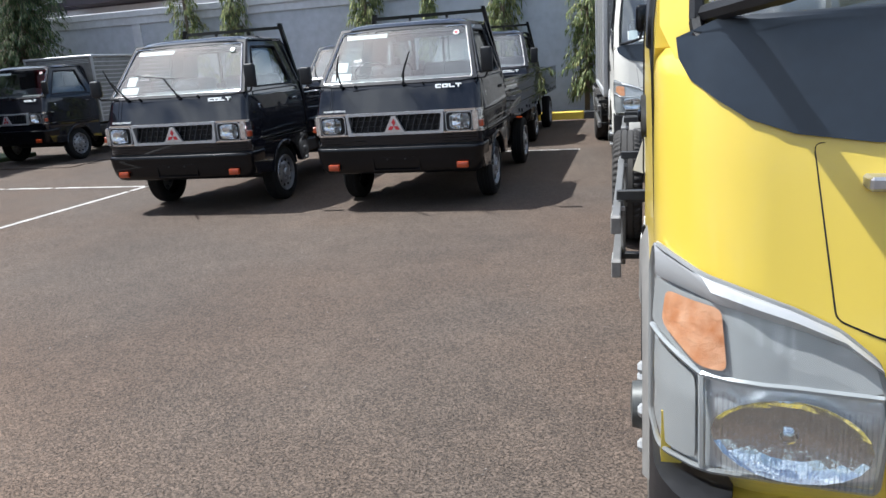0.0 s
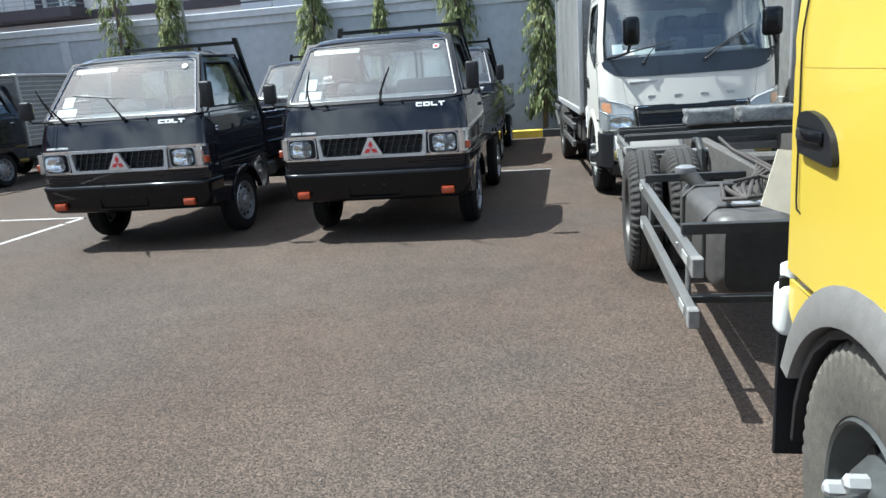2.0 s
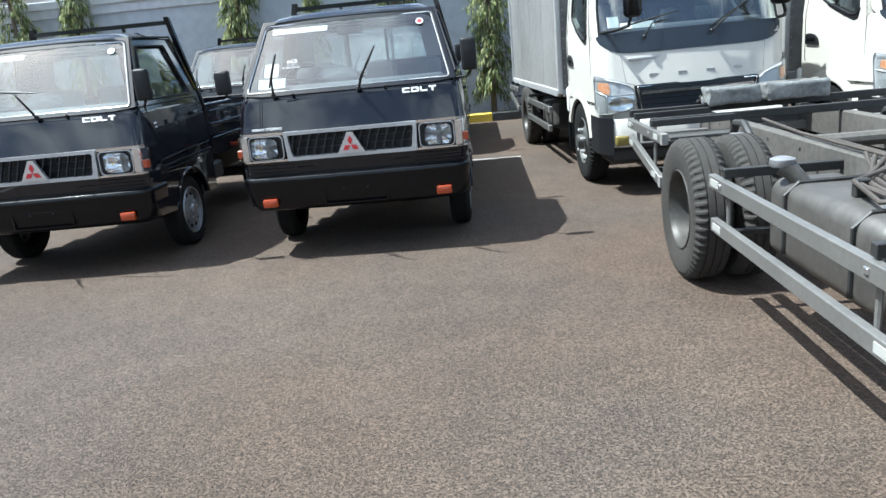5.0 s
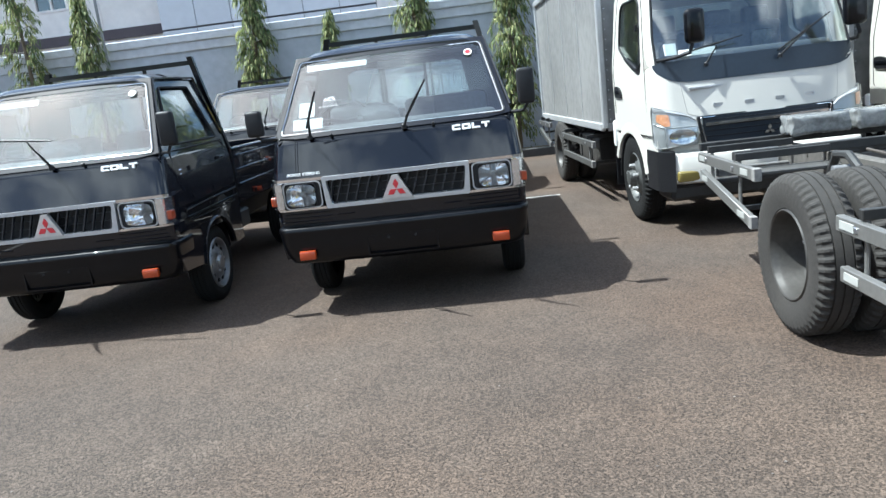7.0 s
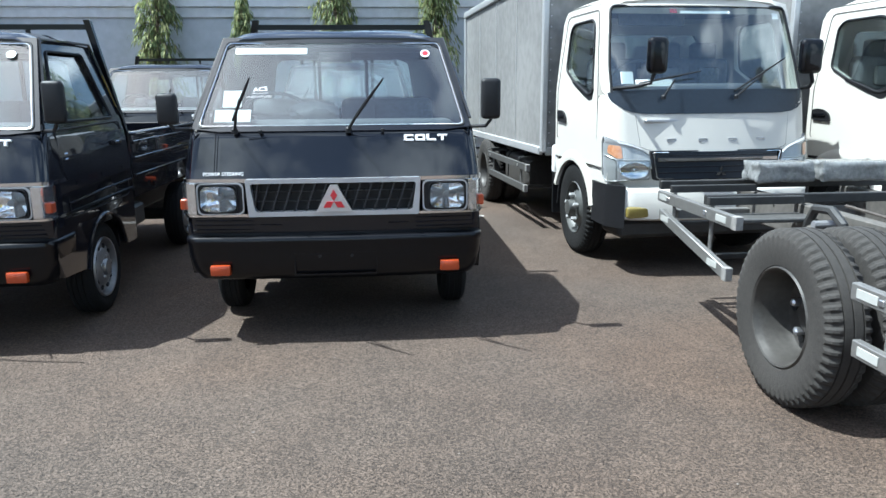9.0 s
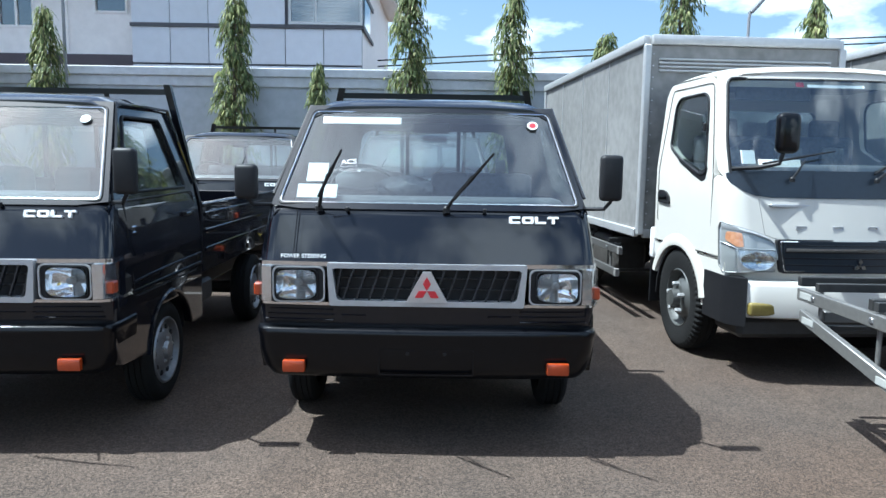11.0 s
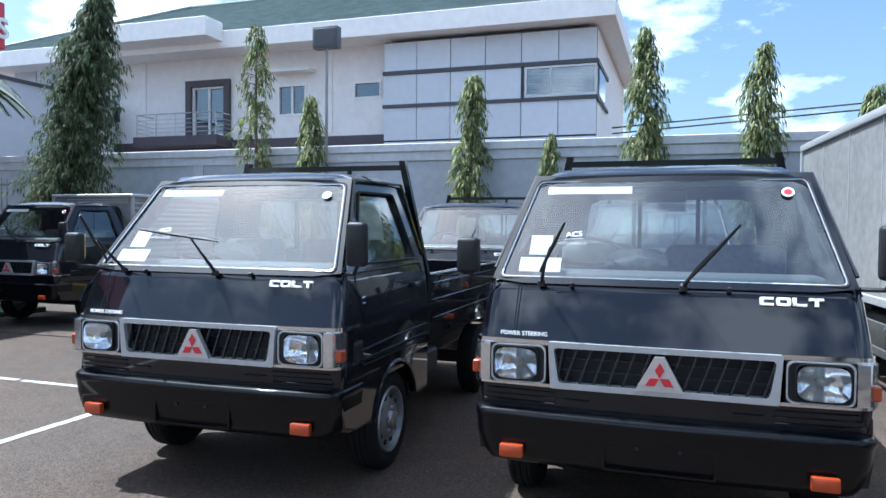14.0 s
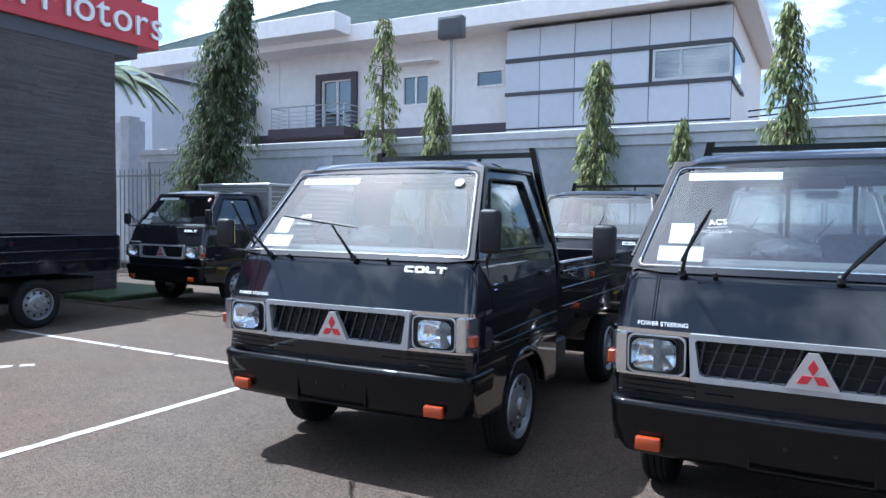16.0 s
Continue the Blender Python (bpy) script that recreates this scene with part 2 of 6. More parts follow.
M = {
    "asphalt": asphalt_material(),
    "leaf": leaf_material("leaf", (0.062, 0.094, 0.036), (0.168, 0.205, 0.078), (0.44, 0.44, 0.19)),
    # deeper green, with the dense crown's inner shade mixed into the colour
    "leaf_dark": leaf_material("leaf_dark", (0.030, 0.055, 0.028), (0.080, 0.120, 0.055), (0.22, 0.25, 0.12)),
    "bark": material("bark", (0.13, 0.10, 0.07), 0.9, vary=0.3, scale=12, bump=0.6, bump_scale=40),
    "grit": material("grit", (0.15, 0.13, 0.115), 0.9, vary=0.4, scale=9),
    "soil": material("soil", (0.10, 0.075, 0.05), 0.95, vary=0.35, scale=8, bump=0.8, bump_scale=30),
    "grass": material("grass", (0.040, 0.068, 0.024), 0.8, vary=0.4, scale=20),
    "line_paint": material("line_paint", (0.37, 0.35, 0.33), 0.8, vary=0.35, scale=14, bump=0.4, bump_scale=120),
    "wall_grey": material("wall_grey", (0.45, 0.475, 0.52), 0.9, vary=0.10, scale=1.6, bump=0.15, bump_scale=25),
    "wall_cap": material("wall_cap", (0.56, 0.57, 0.60), 0.9, vary=0.10, scale=2, bump=0.15, bump_scale=25),
    "kerb_yellow": material("kerb_yellow", (0.62, 0.46, 0.06), 0.75, vary=0.2, scale=10, bump=0.2),
    "kerb_black": material("kerb_black", (0.05, 0.05, 0.05), 0.8, vary=0.3, scale=10, bump=0.2),
    "cream": material("cream", (0.84, 0.80, 0.78), 0.85, vary=0.05, scale=1.0, bump=0.1, bump_scale=30),
    "white_trim": material("white_trim", (0.88, 0.85, 0.83), 0.8, vary=0.05, scale=1.0),
    "panel": material("panel", (0.61, 0.63, 0.68), 0.45, vary=0.04, scale=1.0, rand=0.05),
    "dark_band": material("dark_band", (0.07, 0.07, 0.08), 0.6, vary=0.1),
    "plum": material("plum", (0.075, 0.06, 0.07), 0.6, vary=0.1),
    "roof_green": material("roof_green", (0.165, 0.205, 0.195), 0.6, vary=0.13, scale=6, bump=0.1, bump_scale=20, island=0.12),
    "slate": material("slate", (0.075, 0.066, 0.066), 0.75, vary=0.2, scale=4, bump=0.15, bump_scale=40, island=0.22),
    "sign_red": material("sign_red", (0.50, 0.035, 0.05), 0.4, vary=0.04, scale=1),
    "sign_white": material("sign_white", (0.8, 0.8, 0.8), 0.5, vary=0.03),
    "steel": material("steel", (0.5, 0.5, 0.52), 0.35, metal=0.9, vary=0.08),
    "galv": material("galv", (0.26, 0.26, 0.27), 0.55, metal=0.5, vary=0.12, scale=6),
    "lamp_body": material("lamp_body", (0.07, 0.075, 0.085), 0.5, vary=0.1),
    "paint_black": material("paint_black", (0.0035, 0.0042, 0.0080), 0.5, vary=0.1, scale=1.5, coat=1.0, spec=0.08),
    "black_plastic": material("black_plastic", (0.010, 0.010, 0.0115), 0.5, spec=0.3, vary=0.15, scale=12, bump=0.08, bump_scale=300),
    "black_metal": material("black_metal", (0.0025, 0.0027, 0.0040), 0.40, vary=0.2, scale=8, coat=0.5, spec=0.06),
    "rubber": material("rubber", (0.010, 0.010, 0.010), 0.85, spec=0.2, vary=0.2, scale=14, bump=0.2, bump_scale=150),
    "silver_paint": material("silver_paint", (0.44, 0.44, 0.45), 0.32, metal=0.35, vary=0.05, scale=6),
    "chrome": material("chrome", (0.78, 0.78, 0.79), 0.09, metal=1.0, vary=0.03),
    "rim_silver": material("rim_silver", (0.25, 0.25, 0.26), 0.30, metal=0.5, vary=0.10, scale=14),
    "rim_steel": material("rim_steel", (0.050, 0.046, 0.042), 0.45, metal=0.3, vary=0.2, scale=10),
    "lens_amber": material("lens_amber", (0.33, 0.040, 0.004), 0.34, vary=0.05, scale=20, bump=0.15, bump_scale=160, coat=0.6),
    "lens_clear": glass_material("lens_clear", (0.96, 0.97, 0.98), 1.8, 0.06, 30.0),
    "lens_plain": glass_material("lens_plain", (0.95, 0.96, 0.96), 1.3, 0.03),
    "lamp_facet": material("lamp_facet", (0.62, 0.64, 0.66), 0.22, metal=0.55, vary=0.08, scale=30, bump=0.25, bump_scale=45),
    "lamp_mirror": material("lamp_mirror", (0.80, 0.83, 0.86), 0.09, metal=1.0, vary=0.06, scale=30, bump=0.2, bump_scale=40),
    "grille_fin": material("grille_fin", (0.020, 0.022, 0.027), 0.28, vary=0.15, scale=10),
    "grille_blue": material("grille_blue", (0.012, 0.018, 0.028), 0.35, vary=0.15, scale=10),
    "badge_silver": material("badge_silver", (0.55, 0.54, 0.54), 0.30, metal=0.55, vary=0.06, scale=10),
    "lens_fog": material("lens_fog", (0.21, 0.165, 0.045), 0.25, vary=0.12, scale=30, coat=0.6),
    "logo_red": material("logo_red", (0.50, 0.018, 0.03), 0.3, vary=0.03, coat=0.4),
    "letter_white": material("letter_white", (0.82, 0.82, 0.82), 0.4, vary=0.02),
    "paper": material("paper", (0.78, 0.78, 0.76), 0.85, vary=0.03),
    "dash": material("dash", (0.10, 0.10, 0.105), 0.7, vary=0.1),
    "seat_grey": material("seat_grey", (0.13, 0.13, 0.14), 0.8, vary=0.2, scale=12),
    "plastic_wrap": material("plastic_wrap", (0.24, 0.243, 0.24), 0.14, vary=0.25, scale=10, bump=0.5, bump_scale=26, transmission=0.3),
    "windscreen": glass_material("windscreen", (0.78, 0.85, 0.85), 4.4),
    "side_glass": glass_material("side_glass", (0.84, 0.88, 0.88), 2.2),
    "building_glass": glass_material("building_glass", (0.42, 0.50, 0.56), 5.0),
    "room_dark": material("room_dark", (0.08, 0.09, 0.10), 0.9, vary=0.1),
    "blind": material("blind", (0.26, 0.28, 0.31), 0.7, vary=0.05),
    "truck_white": material("truck_white", (0.52, 0.497, 0.45), 0.45, vary=0.02, scale=1.0, coat=0.15),
    "truck_yellow": material("truck_yellow", (0.58, 0.425, 0.055), 0.34, vary=0.02, scale=1.0, coat=0.4),
    "box_alu": material("box_alu", (0.215, 0.21, 0.203), 0.5, metal=0.15, vary=0.24, scale=2.6, bump=0.06, bump_scale=5),
    "alu_trim": material("alu_trim", (0.50, 0.50, 0.50), 0.4, metal=0.5, vary=0.06, scale=6),
    "chassis": material("chassis", (0.022, 0.0215, 0.021), 0.55, vary=0.3, scale=7),
    "chassis_dusty": material("chassis_dusty", (0.085, 0.078, 0.070), 0.7, vary=0.25, scale=7),
    "tank": material("tank", (0.085, 0.079, 0.073), 0.5, metal=0.25, vary=0.22, scale=6, bump=0.08, bump_scale=30),
    "rail_paint": material("rail_paint", (0.175, 0.17, 0.162), 0.45, metal=0.4, vary=0.12, scale=9),
    "rail_dark": material("rail_dark", (0.075, 0.073, 0.07), 0.5, metal=0.2, vary=0.2, scale=8),
    "rail_end": material("rail_end", (0.20, 0.19, 0.18), 0.7, vary=0.2),
    "reflector": material("reflector", (0.36, 0.36, 0.34), 0.3, vary=0.03),
    "lamp_grey": material("lamp_grey", (0.20, 0.203, 0.20), 0.4, metal=0.2, vary=0.06),
    "lens_peach": material("lens_peach", (0.50, 0.19, 0.075), 0.3, vary=0.10, scale=9, coat=0.3, bump=0.3, bump_scale=50, tint=(0.58, 0.33, 0.20)),
    "flare_grey": material("flare_grey", (0.16, 0.152, 0.142), 0.6, vary=0.12, scale=8, bump=0.1, bump_scale=120),
    "rim_truck": material("rim_truck", (0.075, 0.077, 0.074), 0.45, metal=0.3, vary=0.15, scale=10),
    "tyre_grey": material("tyre_grey", (0.030, 0.0265, 0.0235), 0.88, vary=0.25, scale=10, bump=0.2, bump_scale=120),
    "tyre_dusty": material("tyre_dusty", (0.085, 0.075, 0.062), 0.9, vary=0.25, scale=10, bump=0.2, bump_scale=120),
    "palm_leaf": material("palm_leaf", (0.050, 0.085, 0.038), 0.75, vary=0.3, scale=6),
    "lamp_bowl": material("lamp_bowl", (0.80, 0.81, 0.83), 0.10, metal=0.95, vary=0.10, scale=14, bump=0.25, bump_scale=16),
    "lamp_shell": material("lamp_shell", (0.36, 0.37, 0.37), 0.26, metal=0.25, vary=0.06, scale=3),
    "bottle_white": material("bottle_white", (0.66, 0.66, 0.63), 0.45, vary=0.08, scale=12),
    "card": material("card", (0.60, 0.55, 0.45), 0.85, vary=0.08, scale=6),
    "cable": material("cable", (0.03, 0.03, 0.03), 0.7, vary=0.1),
    "hose": material("hose", (0.055, 0.045, 0.038), 0.6, vary=0.2),
}


# ---- mesh helpers ----
def part(name, bm, mat, parent=None, label="", smooth=True, angle=35):
    """Links a bmesh as one mesh object under a thing or part."""
    bmesh.ops.recalc_face_normals(bm, faces=bm.faces)
    me = bpy.data.meshes.new(name)
    bm.to_mesh(me)
    bm.free()
    for m in (mat if isinstance(mat, (list, tuple)) else [mat]):
        me.materials.append(M[m])
    if smooth:
        me.shade_smooth()
        me.set_sharp_from_angle(angle=radians(angle))
    ob = new(name, me)
    if parent:
        ob.parent = parent
    if label:
        ob["label"] = label
    return ob


def raw(name, verts, faces, mat, parent=None):
    me = bpy.data.meshes.new(name)
    me.from_pydata(verts, [], faces)
    me.materials.append(M[mat])
    ob = new(name, me)
    if parent:
        ob.parent = parent
    return ob


def thing(name, label, category, m=None, group="", kind=""):
    ob = tagged(new(name), label, category, group, kind)
    if m is not None:
        ob.matrix_basis = m
    return ob


def box(bm, x0, x1, y0, y1, z0, z1, bevel=0.0, seg=1):
    b = bmesh.new()
    bmesh.ops.create_cube(b, size=1)
    for v in b.verts:
        v.co = Vector(((x0 + x1) / 2 + v.co.x * (x1 - x0), (y0 + y1) / 2 + v.co.y * (y1 - y0), (z0 + z1) / 2 + v.co.z * (z1 - z0)))
    if bevel:
        bmesh.ops.bevel(b, geom=list(b.edges), offset=bevel, segments=seg, affect="EDGES", profile=0.5)
    return join(bm, b)


def join(bm, b):
    tmp = bpy.data.meshes.new("tmp")
    b.to_mesh(tmp)
    b.free()
    n = len(bm.verts)
    bm.from_mesh(tmp)
    bpy.data.meshes.remove(tmp)
    bm.verts.ensure_lookup_table()
    return bm.verts[n:]


def boxed(x0, x1, y0, y1, z0, z1, bevel=0.0, seg=1):
    bm = bmesh.new()
    box(bm, x0, x1, y0, y1, z0, z1, bevel, seg)
    return bm


def loft(bm, loops, cap=True, closed=True):
    rings = [[bm.verts.new(p) for p in loop] for loop in loops]
    n = len(rings[0])
    for a, b in zip(rings, rings[1:]):
        for i in range(n if closed else n - 1):
            j = (i + 1) % n
            bm.faces.new((a[i], a[j], b[j], b[i]))
    if cap:
        bm.faces.new(rings[0])
        bm.faces.new(list(reversed(rings[-1])))
    return bm


def prism(bm, poly, axis, a, b):
    """Extrudes a 2D outline along an axis between a and b (x: outline in y, z; y: in x, z; z: in x, y)."""
    def at(p, w):
        return {"x": (w, p[0], p[1]), "y": (p[0], w, p[1]), "z": (p[0], p[1], w)}[axis]
    return loft(bm, [[at(p, a) for p in poly], [at(p, b) for p in poly]])


def quad_slab(bm, corners, thick, normal):
    """A pane through four or more corners with a thickness along normal."""
    nrm = Vector(normal).normalized() * thick
    return loft(bm, [[Vector(c) for c in corners], [Vector(c) + nrm for c in corners]])


def lathe(bm, profile, centre, axis="x", seg=24, closed=True):
    """Turns (radius, offset) pairs round an axis through centre."""
    c = Vector(centre)
    loops = []
    for r, o in profile:
        ring = []
        for i in range(seg):
            a = 2 * math.pi * i / seg
            u, v = r * math.cos(a), r * math.sin(a)
            ring.append(c + Vector({"x": (o, u, v), "y": (u, o, v), "z": (u, v, o)}[axis]))
        loops.append(ring)
    return loft(bm, loops, cap=closed)


def repeat(name, bm, mat, parent, places):
    """Alike small pieces: one mesh, an object for each place."""
    first = part(name, bm, mat, parent)
    first.location = places[0]
    for p in places[1:]:
        o = new(name, first.data)
        o.parent, o.location = parent, p


def tube(bm, pts, r, seg=8):
    pts = [Vector(p) for p in pts]
    loops = []
    for i, p in enumerate(pts):
        d = (pts[min(i + 1, len(pts) - 1)] - pts[max(i - 1, 0)]).normalized()
        u = d.orthogonal().normalized() if i == 0 else (u - d * u.dot(d)).normalized()
        v = d.cross(u)
        rr = r[i] if isinstance(r, (list, tuple)) else r
        loops.append([p + (u * math.cos(2 * math.pi * k / seg) + v * math.sin(2 * math.pi * k / seg)) * rr for k in range(seg)])
    return loft(bm, loops)


def rounded(x0, x1, y0, y1, r, n=4):
    """A rounded rectangle's outline."""
    out = []
    for cx, cy, a0 in ((x1 - r, y1 - r, 0), (x0 + r, y1 - r, 90), (x0 + r, y0 + r, 180), (x1 - r, y0 + r, 270)):
        for k in range(n + 1):
            a = radians(a0 + 90 * k / n)
            out.append((cx + r * math.cos(a), cy + r * math.sin(a)))
    return out


def frame_ring(bm, outer, inner, y0, y1):
    """A flat ring between two outlines of equal count in x, z, from depth y0 to y1."""
    rows_ = [[(p[0], y0, p[1]) for p in outer], [(p[0], y1, p[1]) for p in outer], [(p[0], y1, p[1]) for p in inner], [(p[0], y0, p[1]) for p in inner]]
    rings = [[bm.verts.new(p) for p in row] for row in rows_]
    n = len(outer)
    for a, b in zip(rings, rings[1:] + rings[:1]):
        for i in range(n):
            bm.faces.new((a[i], a[(i + 1) % n], b[(i + 1) % n], b[i]))
    return bm


def lettering(name, text, size, m, mat, parent, depth=0.002):
    """Raised writing in the built-in font, as a mesh."""
    cu = bpy.data.curves.new(name, "FONT")
    cu.body, cu.size, cu.extrude = text, size, depth
    tmp = bpy.data.objects.new(name, cu)
    me = bpy.data.meshes.new_from_object(tmp)
    bpy.data.objects.remove(tmp)
    me.materials.clear()
    me.materials.append(M[mat])
    ob = new(name, me)
    ob.parent = parent
    ob.matrix_basis = m
    return ob


def wall_grid(bm, x0, x1, z0, z1, y0, y1, holes):
    """A wall slab in the x, z plane with rectangular openings (x0, x1, z0, z1) cut through it."""
    xs = sorted({x0, x1, *(h[0] for h in holes), *(h[1] for h in holes)})
    zs = sorted({z0, z1, *(h[2] for h in holes), *(h[3] for h in holes)})
    vs = {}

    def vert(i, k, y):
        if (i, k, y) not in vs:
            vs[i, k, y] = bm.verts.new((xs[i], y, zs[k]))
        return vs[i, k, y]

    def solid(i, k):
        if not (0 <= i < len(xs) - 1 and 0 <= k < len(zs) - 1):
            return False
        cx, cz = (xs[i] + xs[i + 1]) / 2, (zs[k] + zs[k + 1]) / 2
        return not any(h[0] < cx < h[1] and h[2] < cz < h[3] for h in holes)

    for i in range(len(xs) - 1):
        for k in range(len(zs) - 1):
            if not solid(i, k):
                continue
            for y in (y0, y1):
                bm.faces.new([vert(i, k, y), vert(i + 1, k, y), vert(i + 1, k + 1, y), vert(i, k + 1, y)])
            for di, dk, a, b in ((-1, 0, (i, k), (i, k + 1)), (1, 0, (i + 1, k), (i + 1, k + 1)), (0, -1, (i, k), (i + 1, k)), (0, 1, (i, k + 1), (i + 1, k + 1))):
                if not solid(i + di, k + dk):
                    bm.faces.new([vert(*a, y0), vert(*b, y0), vert(*b, y1), vert(*a, y1)])
    return bm


# ---- ground, lines, kerb, boundary wall ----
WALL_Y = 16.5
bm = bmesh.new()
bmesh.ops.create_grid(bm, x_segments=2, y_segments=2, size=400)
ground = part("ground", bm, "asphalt", smooth=False)
tagged(ground, "worn brown-grey asphalt yard with exposed aggregate", "ground", kind="structure")


def painted_line(x0, y0, x1, y1, w, label, seed):
    """A worn painted stripe with ragged edges and gaps."""
    rnd = random.Random(seed)
    a, b = Vector((x0, y0, 0)), Vector((x1, y1, 0))
    d = (b - a).normalized()
    s = Vector((-d.y, d.x, 0))
    n = max(2, int((b - a).length / 0.06))
    verts, faces = [], []
    for i in range(n + 1):
        p = a + (b - a) * i / n
        for k, side in enumerate((-1, 1)):
            q = p + s * side * (w / 2 + rnd.uniform(-0.006, 0.004))
            verts.append((q.x, q.y, 0.004))
        if i and rnd.random() > 0.03:
            j = 2 * i
            faces.append((j - 2, j - 1, j + 1, j))
    ob = raw("painted_line", verts, faces, "line_paint")
    return tagged(ob, label, "road marking", "bay lines", "structure")


painted_line(-6.42, 0.5, -6.40, 8.30, 0.08, "worn white bay line on the asphalt", 1)
painted_line(-10.9, 8.34, -6.36, 8.26, 0.075, "worn white cross line closing the bay", 2)
painted_line(-3.4, 10.72, -0.75, 10.62, 0.09, "faded white bay line behind the pickups", 4)
painted_line(-8.95, 6.95, -8.68, 7.28, 0.10, "broken patch of white bay line", 5)

planter = part("planter_soil", boxed(-24, 14, 15.75, WALL_Y, 0.0, 0.11), "soil", smooth=False)
tagged(planter, "bare earth planting strip along the boundary wall", "planting bed", kind="structure")
kerb = thing("kerb", "kerb painted in yellow and black blocks beside the planting strip", "kerb", kind="structure")
x, i = -24.0, 0
while x < 14:
    part("kerb_block", boxed(x, x + 0.99, 15.55, 15.75, -0.02, 0.16, 0.015), "kerb_yellow" if i % 2 == 0 else "kerb_black", kerb)
    x, i = x + 1.0, i + 1

wall_n = thing("wall_north", "grey rendered boundary wall with pilasters and a pale coping", "wall", kind="structure")
part("wall_panel", boxed(-18.6, 30, WALL_Y, WALL_Y + 0.18, 0, 2.92), "wall_grey", wall_n, smooth=False)
part("coping", boxed(-18.65, 30.05, WALL_Y - 0.08, WALL_Y + 0.26, 2.98, 3.14, 0.012), "wall_cap", wall_n)
part("wall_beam", boxed(-18.62, 30.02, WALL_Y - 0.04, WALL_Y + 0.22, 2.80, 2.98, 0.006), "wall_cap", wall_n)
for x in (-18.4, -15.3, -12.25, -9.2, -6.15, -3.1, -0.05, 3.0, 6.05, 9.1, 12.15):
    part("pilaster", boxed(x - 0.12, x + 0.12, WALL_Y - 0.045, WALL_Y, 0, 2.80, 0.006), "wall_cap", wall_n)
# boundary closing the yard on the other sides
wall_e = part("wall_east", boxed(14, 14.2, -12, WALL_Y, 0, 3.0), "wall_grey", smooth=False)
tagged(wall_e, "plain grey rendered yard wall", "wall", kind="structure")


# ---- office building behind the wall ----
def office_building():
    house = thing("office_building", "two-storey cream office with grey panel wing and green tiled roof", "building")
    ym = 26.6
    holes = [(-24.85, -23.75, 5.6, 6.85), (-20.3, -18.8, 4.95, 6.85), (-16.5, -15.3, 5.6, 6.75), (-13.4, -12.3, 6.08, 6.70)]
    bm = wall_grid(bmesh.new(), -29.4, -12.05, 0, 8.1, ym, ym + 0.25, holes)
    part("wall", bm, "cream", house, smooth=False)
    part("side_wall", boxed(-29.4, -29.15, ym + 0.25, 36.5, 0, 8.1), "cream", house)
    part("side_wall", boxed(-5.0, -4.75, 26.2, 36.5, 0, 7.9), "cream", house)
    part("rear_wall", boxed(-29.4, -4.75, 36.5, 36.75, 0, 8.1), "cream", house)
    # dark sheet and floor behind the openings; the rooms' dimness is in their colour
    part("gloom_backing", boxed(-29.1, -12.1, ym + 1.6, ym + 1.7, 4.6, 8.0), "room_dark", house)
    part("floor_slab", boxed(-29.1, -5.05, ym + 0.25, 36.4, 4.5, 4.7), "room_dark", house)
    for h in holes:
        x0, x1, z0, z1 = h
        win = part("window", frame_ring(bmesh.new(), [(x0, z0), (x1, z0), (x1, z1), (x0, z1)], [(x0 + .07, z0 + .07), (x1 - .07, z0 + .07), (x1 - .07, z1 - .07), (x0 + .07, z1 - .07)], ym - 0.03, ym + 0.1), "white_trim", house, smooth=False)
        part("pane", boxed(x0 + .05, x1 - .05, ym + 0.06, ym + 0.072, z0 + .05, z1 - .05), "building_glass", win)
        if h is not holes[3]:
            part("mullion", boxed((x0 + x1) / 2 - .035, (x0 + x1) / 2 + .035, ym, ym + 0.09, z0 + .06, z1 - .06), "white_trim", win)
        if h is holes[1]:
            for k in range(9):
                xx = -19.5 + 0.075 * k
                part("blind_slat", boxed(xx, xx + 0.06, ym + 0.14, ym + 0.15, 5.05, 6.75), "blind", win)
    for x0, x1 in ((-25.1, -23.4), (-16.6, -14.9)):
        part("window_hood", boxed(x0, x1, ym - 0.55, ym, 7.13, 7.22), "white_trim", house, smooth=False)
    for x in (-22.7, -17.6, -14.4, -25.6):
        part("pilaster", boxed(x - 0.18, x + 0.18, ym - 0.05, ym, 4.9, 8.05), "cream", house, smooth=False)
    # dark door surround and balcony
    part("door_surround", frame_ring(bmesh.new(), [(-20.55, 4.9), (-18.55, 4.9), (-18.55, 7.1), (-20.55, 7.1)], [(-20.3, 4.9), (-18.8, 4.9), (-18.8, 6.85), (-20.3, 6.85)], ym - 0.14, ym + 0.02), "plum", house, smooth=False)
    part("plinth_band", boxed(-29.45, -12.07, ym - 0.08, ym, 4.45, 4.78), "plum", house, smooth=False)
    part("balcony_slab", boxed(-22.2, -18.4, ym - 1.1, ym - 0.08, 4.5, 4.86), "plum", house, smooth=False)
    rail = part("balcony_rail", tube(bmesh.new(), [(-22.1, ym - .1, 5.72), (-22.1, ym - 1.0, 5.72), (-18.5, ym - 1.0, 5.72), (-18.5, ym - .1, 5.72)], 0.025), "steel", house)
    for z in (5.02, 5.18, 5.34, 5.50):
        part("bar", tube(bmesh.new(), [(-22.1, ym - .1, z), (-22.1, ym - 1.0, z), (-18.5, ym - 1.0, z), (-18.5, ym - .1, z)], 0.012, 6), "steel", rail)
